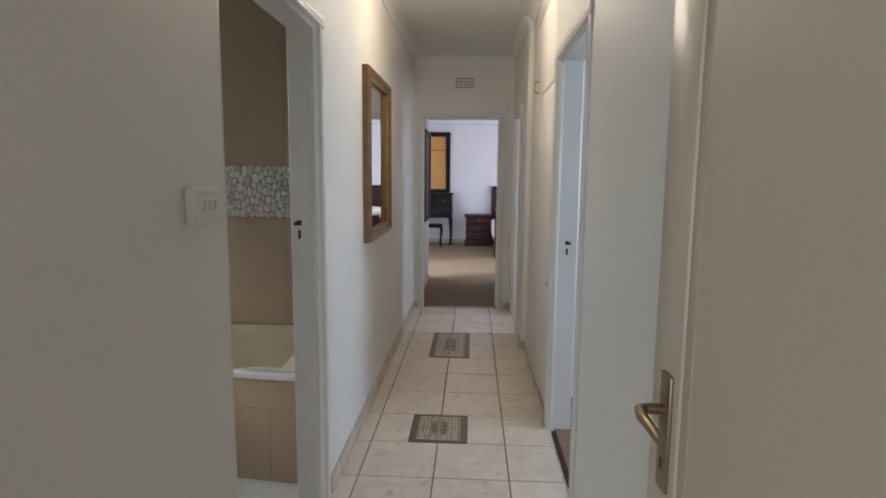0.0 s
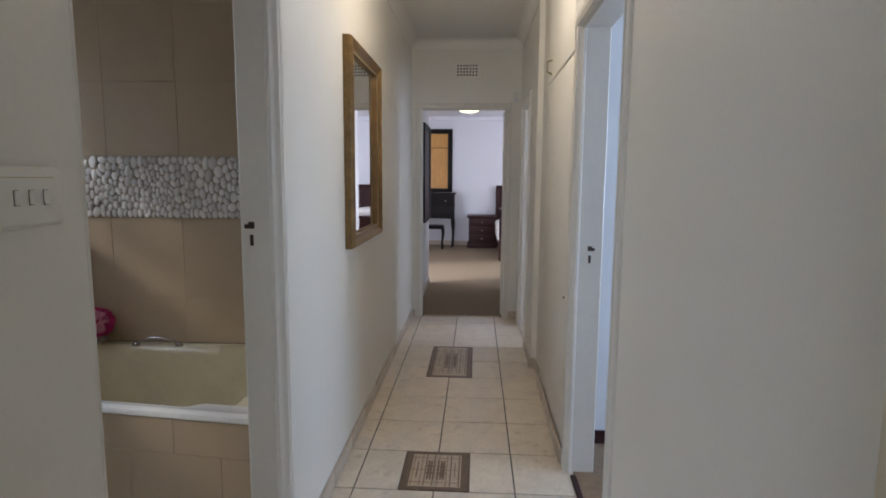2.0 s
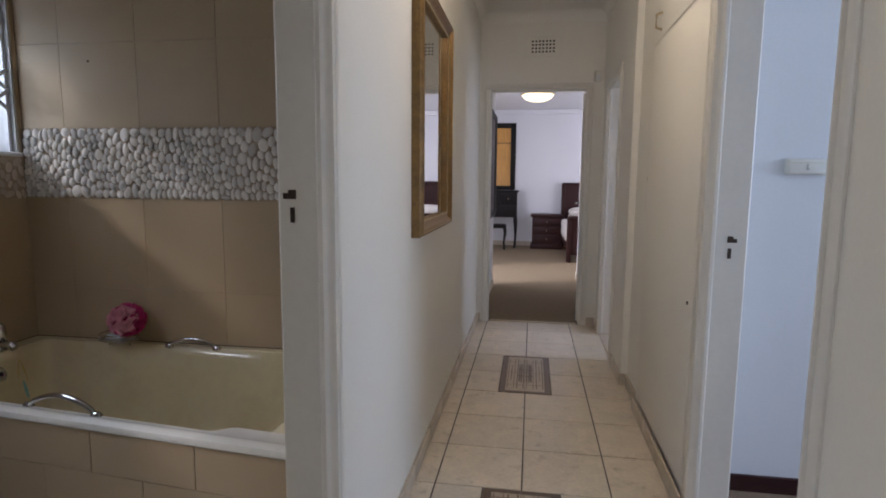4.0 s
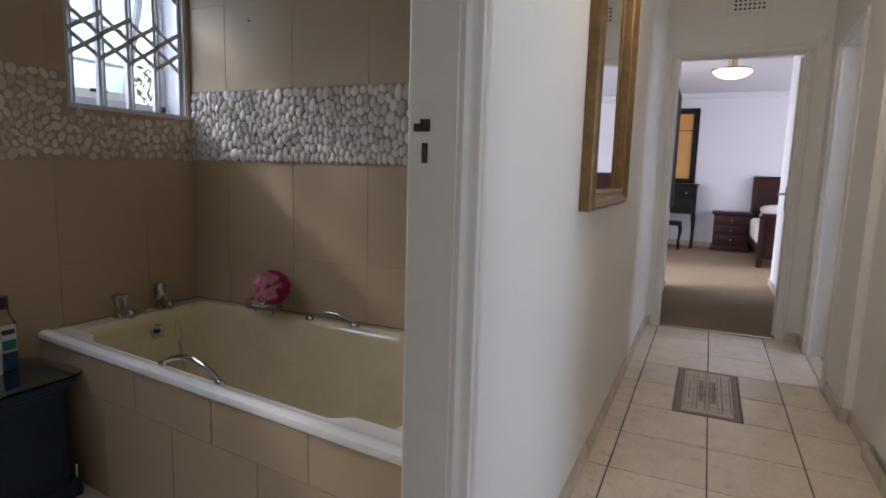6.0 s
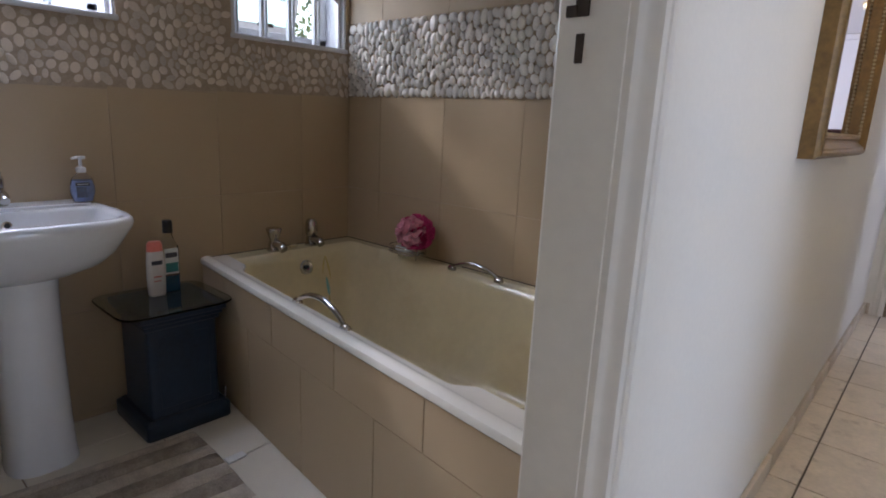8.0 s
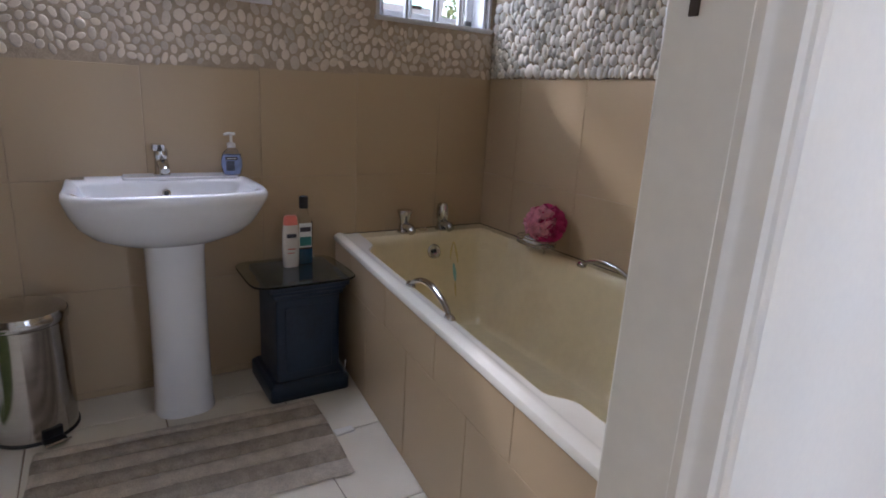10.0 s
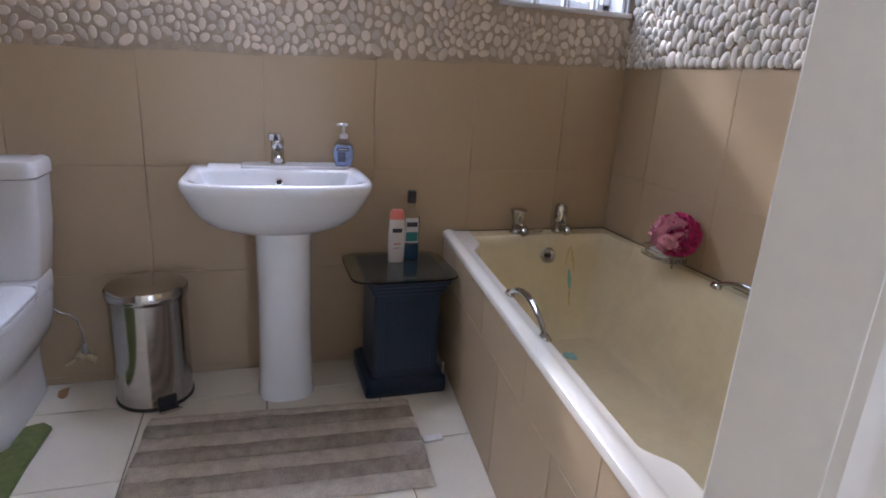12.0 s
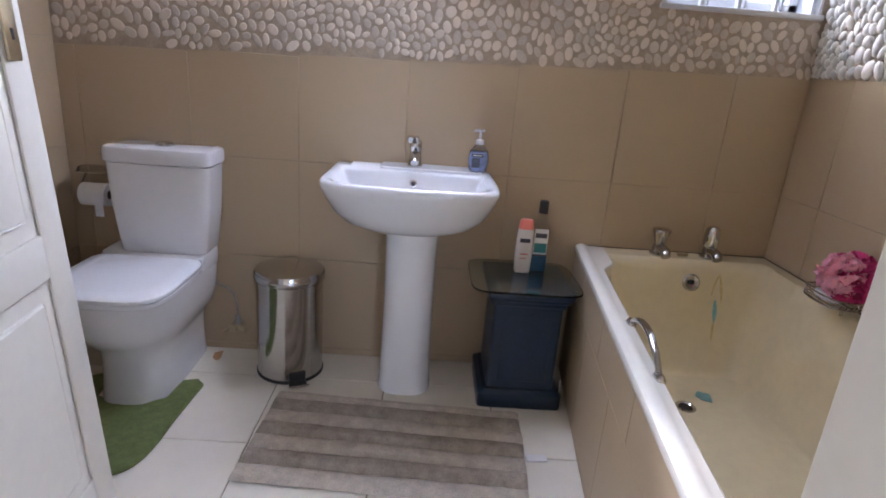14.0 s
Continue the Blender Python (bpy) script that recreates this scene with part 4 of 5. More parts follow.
pan = [pan_ring(-2.33, -1.895, 0.112, 0.0, power=3.2), pan_ring(-2.33, -1.892, 0.114, 0.012, power=3.2), pan_ring(-2.33, -1.905, 0.109, 0.10, power=3.2), pan_ring(-2.33, -1.905, 0.112, 0.165, power=3.0), pan_ring(-2.33, -1.895, 0.124, 0.20, power=2.8),
       pan_ring(-2.33, -1.850, 0.152, 0.235), pan_ring(-2.33, -1.805, 0.168, 0.29), pan_ring(-2.33, -1.788, 0.176, 0.365), pan_ring(-2.33, -1.795, 0.172, 0.395)]
part("pan", loft(pan), CERAMIC, wc, angle=60)
part("shoulder", loft([rounded(-2.235, TY, a, b, z, 7, 36) for z, a, b in ((0.36, 0.095, 0.168), (0.39, 0.098, 0.176), (0.435, 0.098, 0.176), (0.442, 0.094, 0.172))]), CERAMIC, wc)
part("seat", loft([pan_ring(-2.14, -1.785 + i, 0.185 - abs(i), z, power=3.9) for i, z in ((-0.004, 0.397), (0.0, 0.401), (0.0, 0.412), (-0.004, 0.416))]), SEATPLASTIC, wc, "white plastic seat")
part("lid", loft([pan_ring(-2.15, -1.778 + i, 0.188 - abs(i), z, power=3.9) for i, z in ((-0.003, 0.417), (0.0, 0.421), (0.0, 0.430), (-0.008, 0.437), (-0.05, 0.441))]), SEATPLASTIC, wc, "white plastic toilet lid")
cis = part("cistern", loft([rounded(-2.252, TY + 0.030, a, b, z, 8, 40) for z, a, b in ((0.442, 0.075, 0.142), (0.45, 0.078, 0.148), (0.60, 0.082, 0.165), (0.750, 0.084, 0.173))]), CERAMIC, wc)
part("cistern_lid", loft([rounded(-2.250, TY + 0.030, a, b, z, 8, 40) for z, a, b in ((0.753, 0.085, 0.175), (0.757, 0.089, 0.180), (0.790, 0.089, 0.180), (0.802, 0.084, 0.175), (0.806, 0.07, 0.16))]), CERAMIC, cis)
part("flush_button", lathe([(0.030, 0.803), (0.030, 0.813), (0.024, 0.818), (0.003, 0.8185)], 24, at=(-2.25, TY + 0.030, 0)), CHROME, cis, "chrome flush button")
part("hinge", boxes((-2.17, -2.14, TY + 0.155, TY + 0.178, 0.415, 0.44), bevel=0.005, seg=2), SEATPLASTIC, wc)
part("water_hose", tube([(-2.30, TY + 0.15, 0.31), (-2.30, TY + 0.175, 0.285), (-2.30, TY + 0.205, 0.275), (-2.30, TY + 0.225, 0.255), (-2.30, TY + 0.236, 0.215), (-2.298, TY + 0.240, 0.165)], 0.0042, 10), RUBBER, wc, "braided supply hose")
vb = part("stop_valve", tube([(-2.338, TY + 0.228, 0.118), (-2.30, TY + 0.228, 0.118), (-2.275, TY + 0.220, 0.116)], [0.022, 0.021, 0.017], 12), TARNISH, wc, "old brass stop valve")
part("valve_nut", lathe([(0.010, 0.0), (0.013, 0.012), (0.013, 0.030), (0.008, 0.045)], 8, at=(-2.298, TY + 0.238, 0.122)), RUBBER, vb)
part("valve_handle", tube([(-2.278, TY + 0.212, 0.118), (-2.268, TY + 0.185, 0.104)], [0.006, 0.005], 8), TARNISH, vb)
part("valve_outlet", tube([(-2.298, TY + 0.235, 0.120), (-2.290, TY + 0.268, 0.104)], [0.014, 0.012], 10), TARNISH, vb)

rust = bmesh.new()
loft([[(-2.272 + (0.034 + 0.008 * math.sin(3 * a)) * math.cos(a), 1.640 + (0.020 + 0.006 * math.sin(2 * a + 1)) * math.sin(a), z) for a in [k * math.pi / 9 for k in range(18)]] for z in (0.0004, 0.0012)], bm=rust)
structure("floor_stain", rust, RUSTMARK, "rust-brown water mark on the floor tile", "stain")

# toilet roll on its holder
th = thing("toilet_roll_holder", (BX0, 1.245, 0.655), "chrome toilet roll holder on the tiled wall", "roll holder", rz=-90)
part("cover", loft([[(x, y, z) for x, y, z in ((-0.06, 0.0, 0.045), (0.06, 0.0, 0.045), (0.06, 0.055, 0.05), (0.055, 0.085, 0.035), (-0.055, 0.085, 0.035), (-0.06, 0.055, 0.05))], [(x, y, z + 0.003) for x, y, z in ((-0.06, 0.0, 0.045), (0.06, 0.0, 0.045), (0.06, 0.055, 0.05), (0.055, 0.085, 0.035), (-0.055, 0.085, 0.035), (-0.06, 0.055, 0.05))]]), CHROME, th)
part("bar", tube([(0.062, 0, 0.03), (0.062, 0.06, -0.03), (0.0, 0.066, -0.043), (-0.055, 0.066, -0.043)], 0.004, 8), CHROME, th)
tr = thing("toilet_roll", (BX0 + 0.066, 1.245, 0.612), "white toilet paper roll with a loose end", "toilet roll", rz=-90)
roll = lathe([(0.016, -0.045), (0.040, -0.045), (0.040, 0.045), (0.016, 0.045), (0.016, -0.045)], 32, False)
part("roll", roll, PAPER, tr).matrix_basis = pose(0, 0, 0, 0, 90, 0)
part("core_hole", lathe([(0.0155, -0.0448), (0.0155, 0.0448)], 20), BLACK, tr).matrix_basis = pose(0, 0, 0, 0, 90, 0)
part("loose_end", boxes((-0.040, -0.012, 0.0385, 0.040, -0.07, 0.0), bevel=0.0005), PAPER, tr)

# ---- bathroom: mats ----
def shaggy(bm, amount, cuts):
    for v in bm.verts:
        v.co += noise.noise_vector(v.co * cuts) * amount


rug = thing("bath_mat", (-1.788, 2.345, 0), "striped taupe and sand tufted cotton bath mat", "rug", rz=-3.5)
stripes = [0.035, 0.075, 0.14, 0.205, 0.27, 0.34, 0.41, 0.485]
for k, (a, b) in enumerate(zip(stripes, stripes[1:])):
    bm = bmesh.new()
    nx, ny = 10, 90
    g = [[bm.verts.new((-0.26 + a + (b - a) * i / nx, -0.42 + 0.84 * j / ny, 0.004 + (0.012 + 0.003 * (k % 2)) * min(1, 4 * i / nx, 4 * (nx - i) / nx, 1.5 * j, 1.5 * (ny - j)))) for j in range(ny + 1)] for i in range(nx + 1)]
    for i in range(nx):
        for j in range(ny):
            bm.faces.new((g[i][j], g[i + 1][j], g[i + 1][j + 1], g[i][j + 1]))
    for row in g:
        for v in row:
            nz = noise.noise_vector(v.co * 55)
            v.co += Vector((0.004 * noise.noise(v.co * 14), 0.004 * noise.noise(v.co * 11 + Vector((5, 0, 0))), 0.0035 * abs(nz.x)))
    part("stripe", bm, RUG_A if k % 2 else RUG_B, rug, "taupe tufted stripe" if k % 2 else "sand tufted stripe", angle=180)
gm = thing("toilet_mat", (0, 0, 0), "green contour mat round the toilet foot", "rug")
outline = []
for k in range(41):
    a = -math.pi / 2 + math.pi * k / 40
    c, s = math.cos(a), math.sin(a)
    outline.append((-1.85 + 0.28 * abs(c) ** 0.45, TY - 0.01 + math.copysign(0.195 * abs(s) ** 0.5, s)))
outline = [(-2.05, TY - 0.20)] + outline + [(-2.05, TY + 0.195), (-2.075, TY + 0.17), (-2.06, TY + 0.125), (-1.98, TY + 0.118)]
for k in range(13):
    a = math.pi / 2 - math.pi * k / 12
    outline.append((-1.96 + 0.045 * math.cos(a), TY + 0.118 * math.sin(a)))
outline += [(-1.98, TY - 0.118), (-2.06, TY - 0.125), (-2.075, TY - 0.17)]
rings = []
mid = Vector((-1.85, TY, 0))
for z, s in ((0.002, 1.0), (0.012, 1.0), (0.017, 0.985)):
    rings.append([(mid.x + (x - mid.x) * s, mid.y + (y - mid.y) * s, z) for x, y in outline])
part("mat_body", loft(rings), MATGREEN, gm, "deep green chenille pile")
scrap = thing("paper_scrap", (-1.755, 2.80, 0.001), "small white paper scrap on the floor", "paper")
bm = bmesh.new()
box(bm, -0.017, 0.017, -0.032, 0.032, 0.0, 0.005, 0.001)
shaggy(bm, 0.004, 40)
part("scrap", bm, PAPER, scrap)

# ---- bathroom: soap basket and bath puff ----
sb = thing("soap_basket", (-1.835, 3.632, 0.557), "chrome wire soap basket on the bath's back rim", "soap basket")
ring = [rounded(0, 0, 0.085, 0.055, z, 2.6, 25) for z in (0.025, 0.0)]
for k, r in enumerate(ring):
    part("wire", tube([*r, r[0]], 0.0026, 6), CHROME, sb)
for k in range(7):
    y = -0.042 + k * 0.014
    w = 0.085 * (1 - (abs(y) / 0.056) ** 2.6) ** (1 / 2.6)
    part("wire", tube([(-w, y, 0.012), (-w * 0.9, y, -0.002), (w * 0.9, y, -0.002), (w, y, 0.012)], 0.0022, 6), CHROME, sb)
part("foot", tube([(0.0, 0.05, 0.0), (0.0, 0.075, 0.0), (0.0, 0.098, 0.01)], 0.004, 8), CHROME, sb)
part("foot", tube([(-0.05, 0.0, -0.002), (-0.05, 0.0, -0.028)], 0.004, 8), CHROME, sb)
part("foot", tube([(0.05, 0.0, -0.002), (0.05, 0.0, -0.028)], 0.004, 8), CHROME, sb)
sp = thing("soap_bar", (-1.845, 3.627, 0.559), "white soap bar in the wire basket", "soap")
part("bar", loft([rounded(0, 0, 0.045 - i, 0.03 - i, z, 3, 28) for i, z in ((0.006, 0.0), (0, 0.006), (0, 0.014), (0.006, 0.020))]), CERAMIC, sp)


def ruffle(radius, count, seed, bm, flare):
    """Frilled sheets of mesh round a centre."""
    rng = random.Random(seed)
    for _ in range(count):
        d = Vector((rng.gauss(0, 1), rng.gauss(0, 1), rng.gauss(0, 1))).normalized()
        a = d.orthogonal().normalized()
        b = d.cross(a)
        off = rng.uniform(0.25, 0.75) * radius
        r1 = math.sqrt(max(0.0, radius ** 2 - off ** 2)) * 1.0
        n = 34
        ph, fr = rng.uniform(0, 6), rng.choice((5, 6, 7, 9))
        inner, outer, top = [], [], []
        for k in range(n):
            t = 2 * math.pi * k / n
            ray = a * math.cos(t) + b * math.sin(t)
            wv = math.sin(fr * t + ph) * flare
            inner.append(bm.verts.new(d * (off * 0.45) + ray * r1 * 0.25))
            outer.append(bm.verts.new(d * (off + wv * 0.6) + ray * r1 * 0.72))
            top.append(bm.verts.new(d * (off * 0.95 + wv * 1.2) + ray * (r1 * 0.98 + 0.25 * flare * math.cos(2 * fr * t))))
        for p, q in ((inner, outer), (outer, top)):
            for k in range(n):
                bm.faces.new((p[k], p[(k + 1) % n], q[(k + 1) % n], q[k]))


puff = thing("bath_puff", (-1.790, 3.636, 0.645), "pink and pale rose mesh bath puff", "bath sponge")
bm = bmesh.new()
ruffle(0.075, 30, 4, bm, 0.010)
p = part("outer_mesh", bm, PINK, puff, "bright pink mesh", angle=180)
bm = bmesh.new()
ruffle(0.062, 16, 9, bm, 0.012)
p = part("inner_mesh", bm, PALEPINK, puff, "pale rose mesh", angle=180)
p.matrix_basis = pose(0.006, -0.040, 0.010)

# ---- bathroom: windows ----
def steel_window(a, b, bars, label):
    """A steel window with a sash ajar, glazing bars and a folding lattice guard inside."""
    w = tagged(thing("window", (BX0, 0, 0), label, "window"), kind="structure")
    part("sill", boxes((-0.19, 0.012, a - 0.005, b + 0.005, WZ0 - 0.012, WZ0 + 0.006), bevel=0.004, seg=2), WINPAINT, w)
    part("reveal", boxes((-0.20, -0.004, a - 0.002, a + 0.010, WZ0 + 0.006, WZ1), (-0.20, -0.004, b - 0.010, b + 0.002, WZ0 + 0.006, WZ1), (-0.20, -0.004, a, b, WZ1 - 0.01, WZ1)), WINPAINT, w)
    fx = -0.165
    part("window_frame", boxes((fx, fx + 0.03, a + 0.01, a + 0.045, WZ0, WZ1), (fx, fx + 0.03, b - 0.045, b - 0.01, WZ0, WZ1), (fx, fx + 0.03, a, b, WZ0 + 0.004, WZ0 + 0.05), (fx, fx + 0.03, a, b, WZ1 - 0.05, WZ1 - 0.01), bevel=0.003), WINPAINT, w)
    sash = part("sash", boxes((-0.012, 0.012, 0, 0.03, 0, WZ1 - WZ0 - 0.11), (-0.012, 0.012, b - a - 0.13, b - a - 0.10, 0, WZ1 - WZ0 - 0.11), (-0.011, 0.011, 0, b - a - 0.10, 0, 0.035), (-0.011, 0.011, 0, b - a - 0.10, WZ1 - WZ0 - 0.14, WZ1 - WZ0 - 0.11), bevel=0.002), WINPAINT, w)
    sash.matrix_basis = pose(fx - 0.004, a + 0.045, WZ1 - 0.06, 0, 16, 0) @ pose(0, 0, -(WZ1 - WZ0 - 0.11))
    for k in range(1, bars):
        z = k * (WZ1 - WZ0 - 0.11) / bars
        part("glazing_bar", boxes((-0.009, 0.009, 0.02, b - a - 0.11, z - 0.008, z + 0.008), bevel=0.002), WINPAINT, sash)
    pane = part("pane", boxes((-0.002, 0.002, 0.02, b - a - 0.11, 0.02, WZ1 - WZ0 - 0.12)), FROST, sash, "obscure glass pane", smooth=False)
    pane.visible_shadow = False
    part("latch", boxes((0.012, 0.024, b - a - 0.30, b - a - 0.22, 0.028, 0.044), bevel=0.003), LATCH, sash, "dark window stay")
    return w


def guard(a, b):
    """A folding lattice guard: upright bars and crossed flats."""
    g = thing("burglar_guard", (BX0, 0, 0), "grey steel folding lattice guard across the window", "window guard")
    n = 4
    ys = [a + 0.02 + k * (b - a - 0.04) / n for k in range(n + 1)]
    for y in ys:
        part("upright", boxes((-0.045, -0.022, y - 0.007, y + 0.007, WZ0 + 0.008, WZ1 - 0.012), bevel=0.002), GUARD, g)
        part("upright", boxes((-0.040, -0.018, y + 0.013, y + 0.021, WZ0 + 0.008, WZ1 - 0.012), bevel=0.002), GUARD, g)
    part("rail", boxes((-0.046, -0.012, a + 0.01, b - 0.01, WZ1 - 0.03, WZ1 - 0.012), bevel=0.002), GUARD, g)
    step = ys[1] - ys[0]
    for k in range(n):
        for z in (1.625, 1.715, 1.925, 2.015):
            for s in (1, -1):
                y0, y1 = ys[k] + 0.006, ys[k + 1] + 0.006
                za, zb = z - s * 0.042, z + s * 0.042
                x = -0.020 if s > 0 else -0.026
                d = Vector((0, y1 - y0, zb - za))
                bm = boxes((-0.002, 0.002, -0.01, d.length + 0.01, -0.009, 0.009), bevel=0.0008)
                p = part("lattice_flat", bm, GUARD, g)
                p.matrix_basis = Matrix.Translation((x, y0, za)) @ Matrix.Rotation(math.atan2(d.z, d.y), 4, "X")
    return g


steel_window(W1A, W1B, 4, "white steel casement window standing ajar, obscure glass")
guard(W1A, W1B)
steel_window(W2A, W2B, 4, "white steel casement window above the basin, obscure glass")
guard(W2A, W2B)

# ---- outside the bathroom windows ----
structure("ground", boxes((-60, 60, -60, 60, -0.35, -0.15)), OUTSIDE, "ground outside the house", "ground")
# Emissive sheet added far out so the obscure panes read bright.
structure("backdrop", boxes((-54.2, -54, -30, 140, -0.15, 24)), BACKDROPGLOW, "glowing sheet added to brighten the view through the panes", "backdrop")
hedge = bmesh.new()
rng = random.Random(3)
for k in range(4200):
    c = Vector((rng.uniform(-5.2, -4.2), rng.uniform(4.7, 6.8), rng.uniform(-0.15, 2.0)))
    d = Vector((rng.gauss(0, 1), rng.gauss(0, 1), rng.gauss(0, 1))).normalized() * rng.uniform(0.02, 0.05)
    e = d.orthogonal().normalized() * d.length * 0.45
    hedge.faces.new([hedge.verts.new(c + q) for q in (-d, e, d, -e)])
tagged(part("garden_shrub", hedge, FOLIAGE, None, "leafy green shrub outside the window", smooth=False), category="shrub", kind="stuff")

# ---- bedroom ----
lamp = thing("ceiling_lamp", (0.03, 9.35, BZ), "lit alabaster bowl ceiling lamp with a brass rim", "ceiling lamp")
part("mount", lathe([(0.16, 0), (0.16, -0.03), (0.05, -0.05), (0.05, -0.15)], 32), BRASS, lamp)
part("bowl", lathe([(0.215, -0.190), (0.205, -0.212), (0.168, -0.245), (0.11, -0.270), (0.045, -0.282), (0.003, -0.284)], 40), LAMPGLASS, lamp, "glowing cream glass bowl")
part("rim", lathe([(0.212, -0.198), (0.228, -0.194), (0.230, -0.182), (0.218, -0.176), (0.05, -0.145)], 40, False), BRASS, lamp)
hall_lamp = thing("corridor_lamp", (0.05, 3.75, ZC), "small lit frosted glass ceiling lamp", "ceiling lamp")
part("mount", lathe([(0.11, 0), (0.11, -0.02), (0.10, -0.03)], 32), BRASS, hall_lamp)
part("bowl", lathe([(0.125, -0.028), (0.125, -0.045), (0.105, -0.075), (0.06, -0.095), (0.003, -0.102)], 32), LAMPGLASS, hall_lamp, "glowing cream glass bowl")
pic = thing("framed_picture", (-0.47, 0, 0), "dark framed picture on the bedroom passage wall", "picture")
part("frame", moulding(7.40, 8.25, 0.87, 2.02, [(0, 0), (0, 0.03), (0.012, 0.034), (0.05, 0.022), (0.06, 0.010)]), EBONY, pic)
part("canvas", boxes((0.0, 0.012, 7.45, 8.20, 0.92, 1.97)), MAHOGANY, pic, "dark picture surface")
# Mirror over the desk; the wooden reflection in it is a honey-coloured panel.
ward = thing("mirror_panel", (0, 12.62, 0), "tall dark-framed mirror above the desk, reflected honey wood painted on a panel", "artwork")
part("frame", boxes((-0.44, -0.345, -0.045, 0, 1.09, 2.37), (-1.35, -1.25, -0.045, 0, 1.09, 2.37), (-1.25, -0.44, -0.045, 0, 2.275, 2.37), (-1.25, -0.44, -0.045, 0, 1.09, 1.17), bevel=0.006, seg=2), EBONY, ward, "dark wooden frame")
part("panel", boxes((-1.25, -0.44, -0.02, 0, 1.17, 2.275), bevel=0.002), HONEY, ward)
part("panel_line", boxes((-1.25, -0.44, -0.026, -0.018, 1.985, 1.998), bevel=0.002), MAHOGANY, ward)
dsk = thing("writing_desk", (-0.62, 12.36, 0), "black-stained writing desk on slim curved legs", "desk")
part("top", boxes((-0.36, 0.36, -0.24, 0.23, 1.06, 1.085), bevel=0.006, seg=2), EBONY, dsk)
part("body", boxes((-0.33, 0.33, -0.21, 0.22, 0.58, 1.06), bevel=0.004), EBONY, dsk)
for x in (-0.17, 0.17):
    dr = part("drawer", boxes((x - 0.14, x + 0.14, -0.222, -0.205, 0.84, 1.03), bevel=0.006, seg=2), EBONY, dsk)
    part("knob", lathe([(0.006, 0), (0.012, 0.01), (0.008, 0.02)], 12), BRASS, dr).matrix_basis = pose(x, -0.222, 0.93, 90, 0, 0)
part("flap", boxes((-0.31, 0.31, -0.220, -0.205, 0.61, 0.81), bevel=0.006, seg=2), EBONY, dsk)
for sx in (-1, 1):
    for sy in (-1, 1):
        pts = [(sx * 0.30 + sx * 0.012 * math.sin(3.4 * t), sy * 0.185 + sy * 0.012 * math.sin(3.4 * t), 0.58 * (1 - t)) for t in (0, 0.15, 0.3, 0.5, 0.7, 0.9, 1.0)]
        part("leg", tube(pts, [0.030, 0.034, 0.027, 0.020, 0.016, 0.017, 0.024], 12), EBONY, dsk)
chair = thing("dressing_stool", (-0.66, 11.95, 0), "dark wooden stool with curved legs by the desk", "stool")
part("seat", loft([rounded(0, 0, 0.19 - i, 0.17 - i, z, 4, 32) for i, z in ((0.01, 0.40), (0, 0.42), (0, 0.45), (0.02, 0.465))]), EBONY, chair)
for sx in (-1, 1):
    for sy in (-1, 1):
        part("leg", tube([(sx * 0.16, sy * 0.14, 0.41), (sx * 0.175, sy * 0.155, 0.3), (sx * 0.15, sy * 0.13, 0.12), (sx * 0.165, sy * 0.145, 0.002)], [0.024, 0.022, 0.014, 0.018], 10), EBONY, chair)
ns = thing("nightstand", (0.275, 12.35, 0), "dark mahogany nightstand with drawers beside the bed", "nightstand")
part("body", boxes((-0.265, 0.265, -0.22, 0.22, 0.07, 0.60), bevel=0.005), MAHOGANY, ns)
part("top", boxes((-0.30, 0.30, -0.25, 0.24, 0.60, 0.645), bevel=0.014, seg=3), MAHOGANY, ns)
part("plinth", boxes((-0.295, 0.295, -0.245, 0.235, 0.002, 0.08), bevel=0.010, seg=2), MAHOGANY, ns)
for z in (0.12, 0.28, 0.44):
    dr = part("drawer", boxes((-0.235, 0.235, -0.232, -0.215, z, z + 0.14), bevel=0.006, seg=2), MAHOGANY, ns)
    part("knob", lathe([(0.006, 0), (0.012, 0.012), (0.007, 0.02)], 12), BRASS, dr).matrix_basis = pose(0, -0.232, z + 0.07, 90, 0, 0)
bed = thing("bed", (1.42, 11.5, 0), "mahogany sleigh bed with cream bedding", "bed")
HW = 0.84
part("headboard", loft([[(-HW, y, z), (HW, y, z), (HW, y + 0.05, z), (-HW, y + 0.05, z)] for z, y in ((0.10, 1.02), (0.75, 1.02), (1.05, 1.035), (1.17, 1.05), (1.22, 1.065))]), MAHOGANY, bed)
part("head_cap", boxes((-HW - 0.02, HW + 0.02, 1.03, 1.12, 1.20, 1.24), bevel=0.015, seg=3), MAHOGANY, bed)
part("head_post", boxes((-HW - 0.03, -HW + 0.04, 1.0, 1.09, 0.0, 1.22), bevel=0.01, seg=2), MAHOGANY, bed)
part("head_post", boxes((HW - 0.04, HW + 0.03, 1.0, 1.09, 0.0, 1.22), bevel=0.01, seg=2), MAHOGANY, bed)
part("footboard", loft([[(-HW, y, z), (HW, y, z), (HW, y + 0.05, z), (-HW, y + 0.05, z)] for z, y in ((0.12, -1.06), (0.45, -1.06), (0.62, -1.075), (0.70, -1.10))]), MAHOGANY, bed)
part("foot_cap", boxes((-HW - 0.02, HW + 0.02, -1.135, -1.03, 0.69, 0.735), bevel=0.018, seg=3), MAHOGANY, bed)
for s in (-1, 1):
    part("foot_post", boxes((s * HW - 0.035, s * HW + 0.035, -1.09, -1.0, 0.0, 0.70), bevel=0.01, seg=2), MAHOGANY, bed)
    part("side_rail", boxes((s * HW - 0.02, s * HW + 0.02, -1.0, 1.0, 0.16, 0.34), bevel=0.008, seg=2), MAHOGANY, bed)
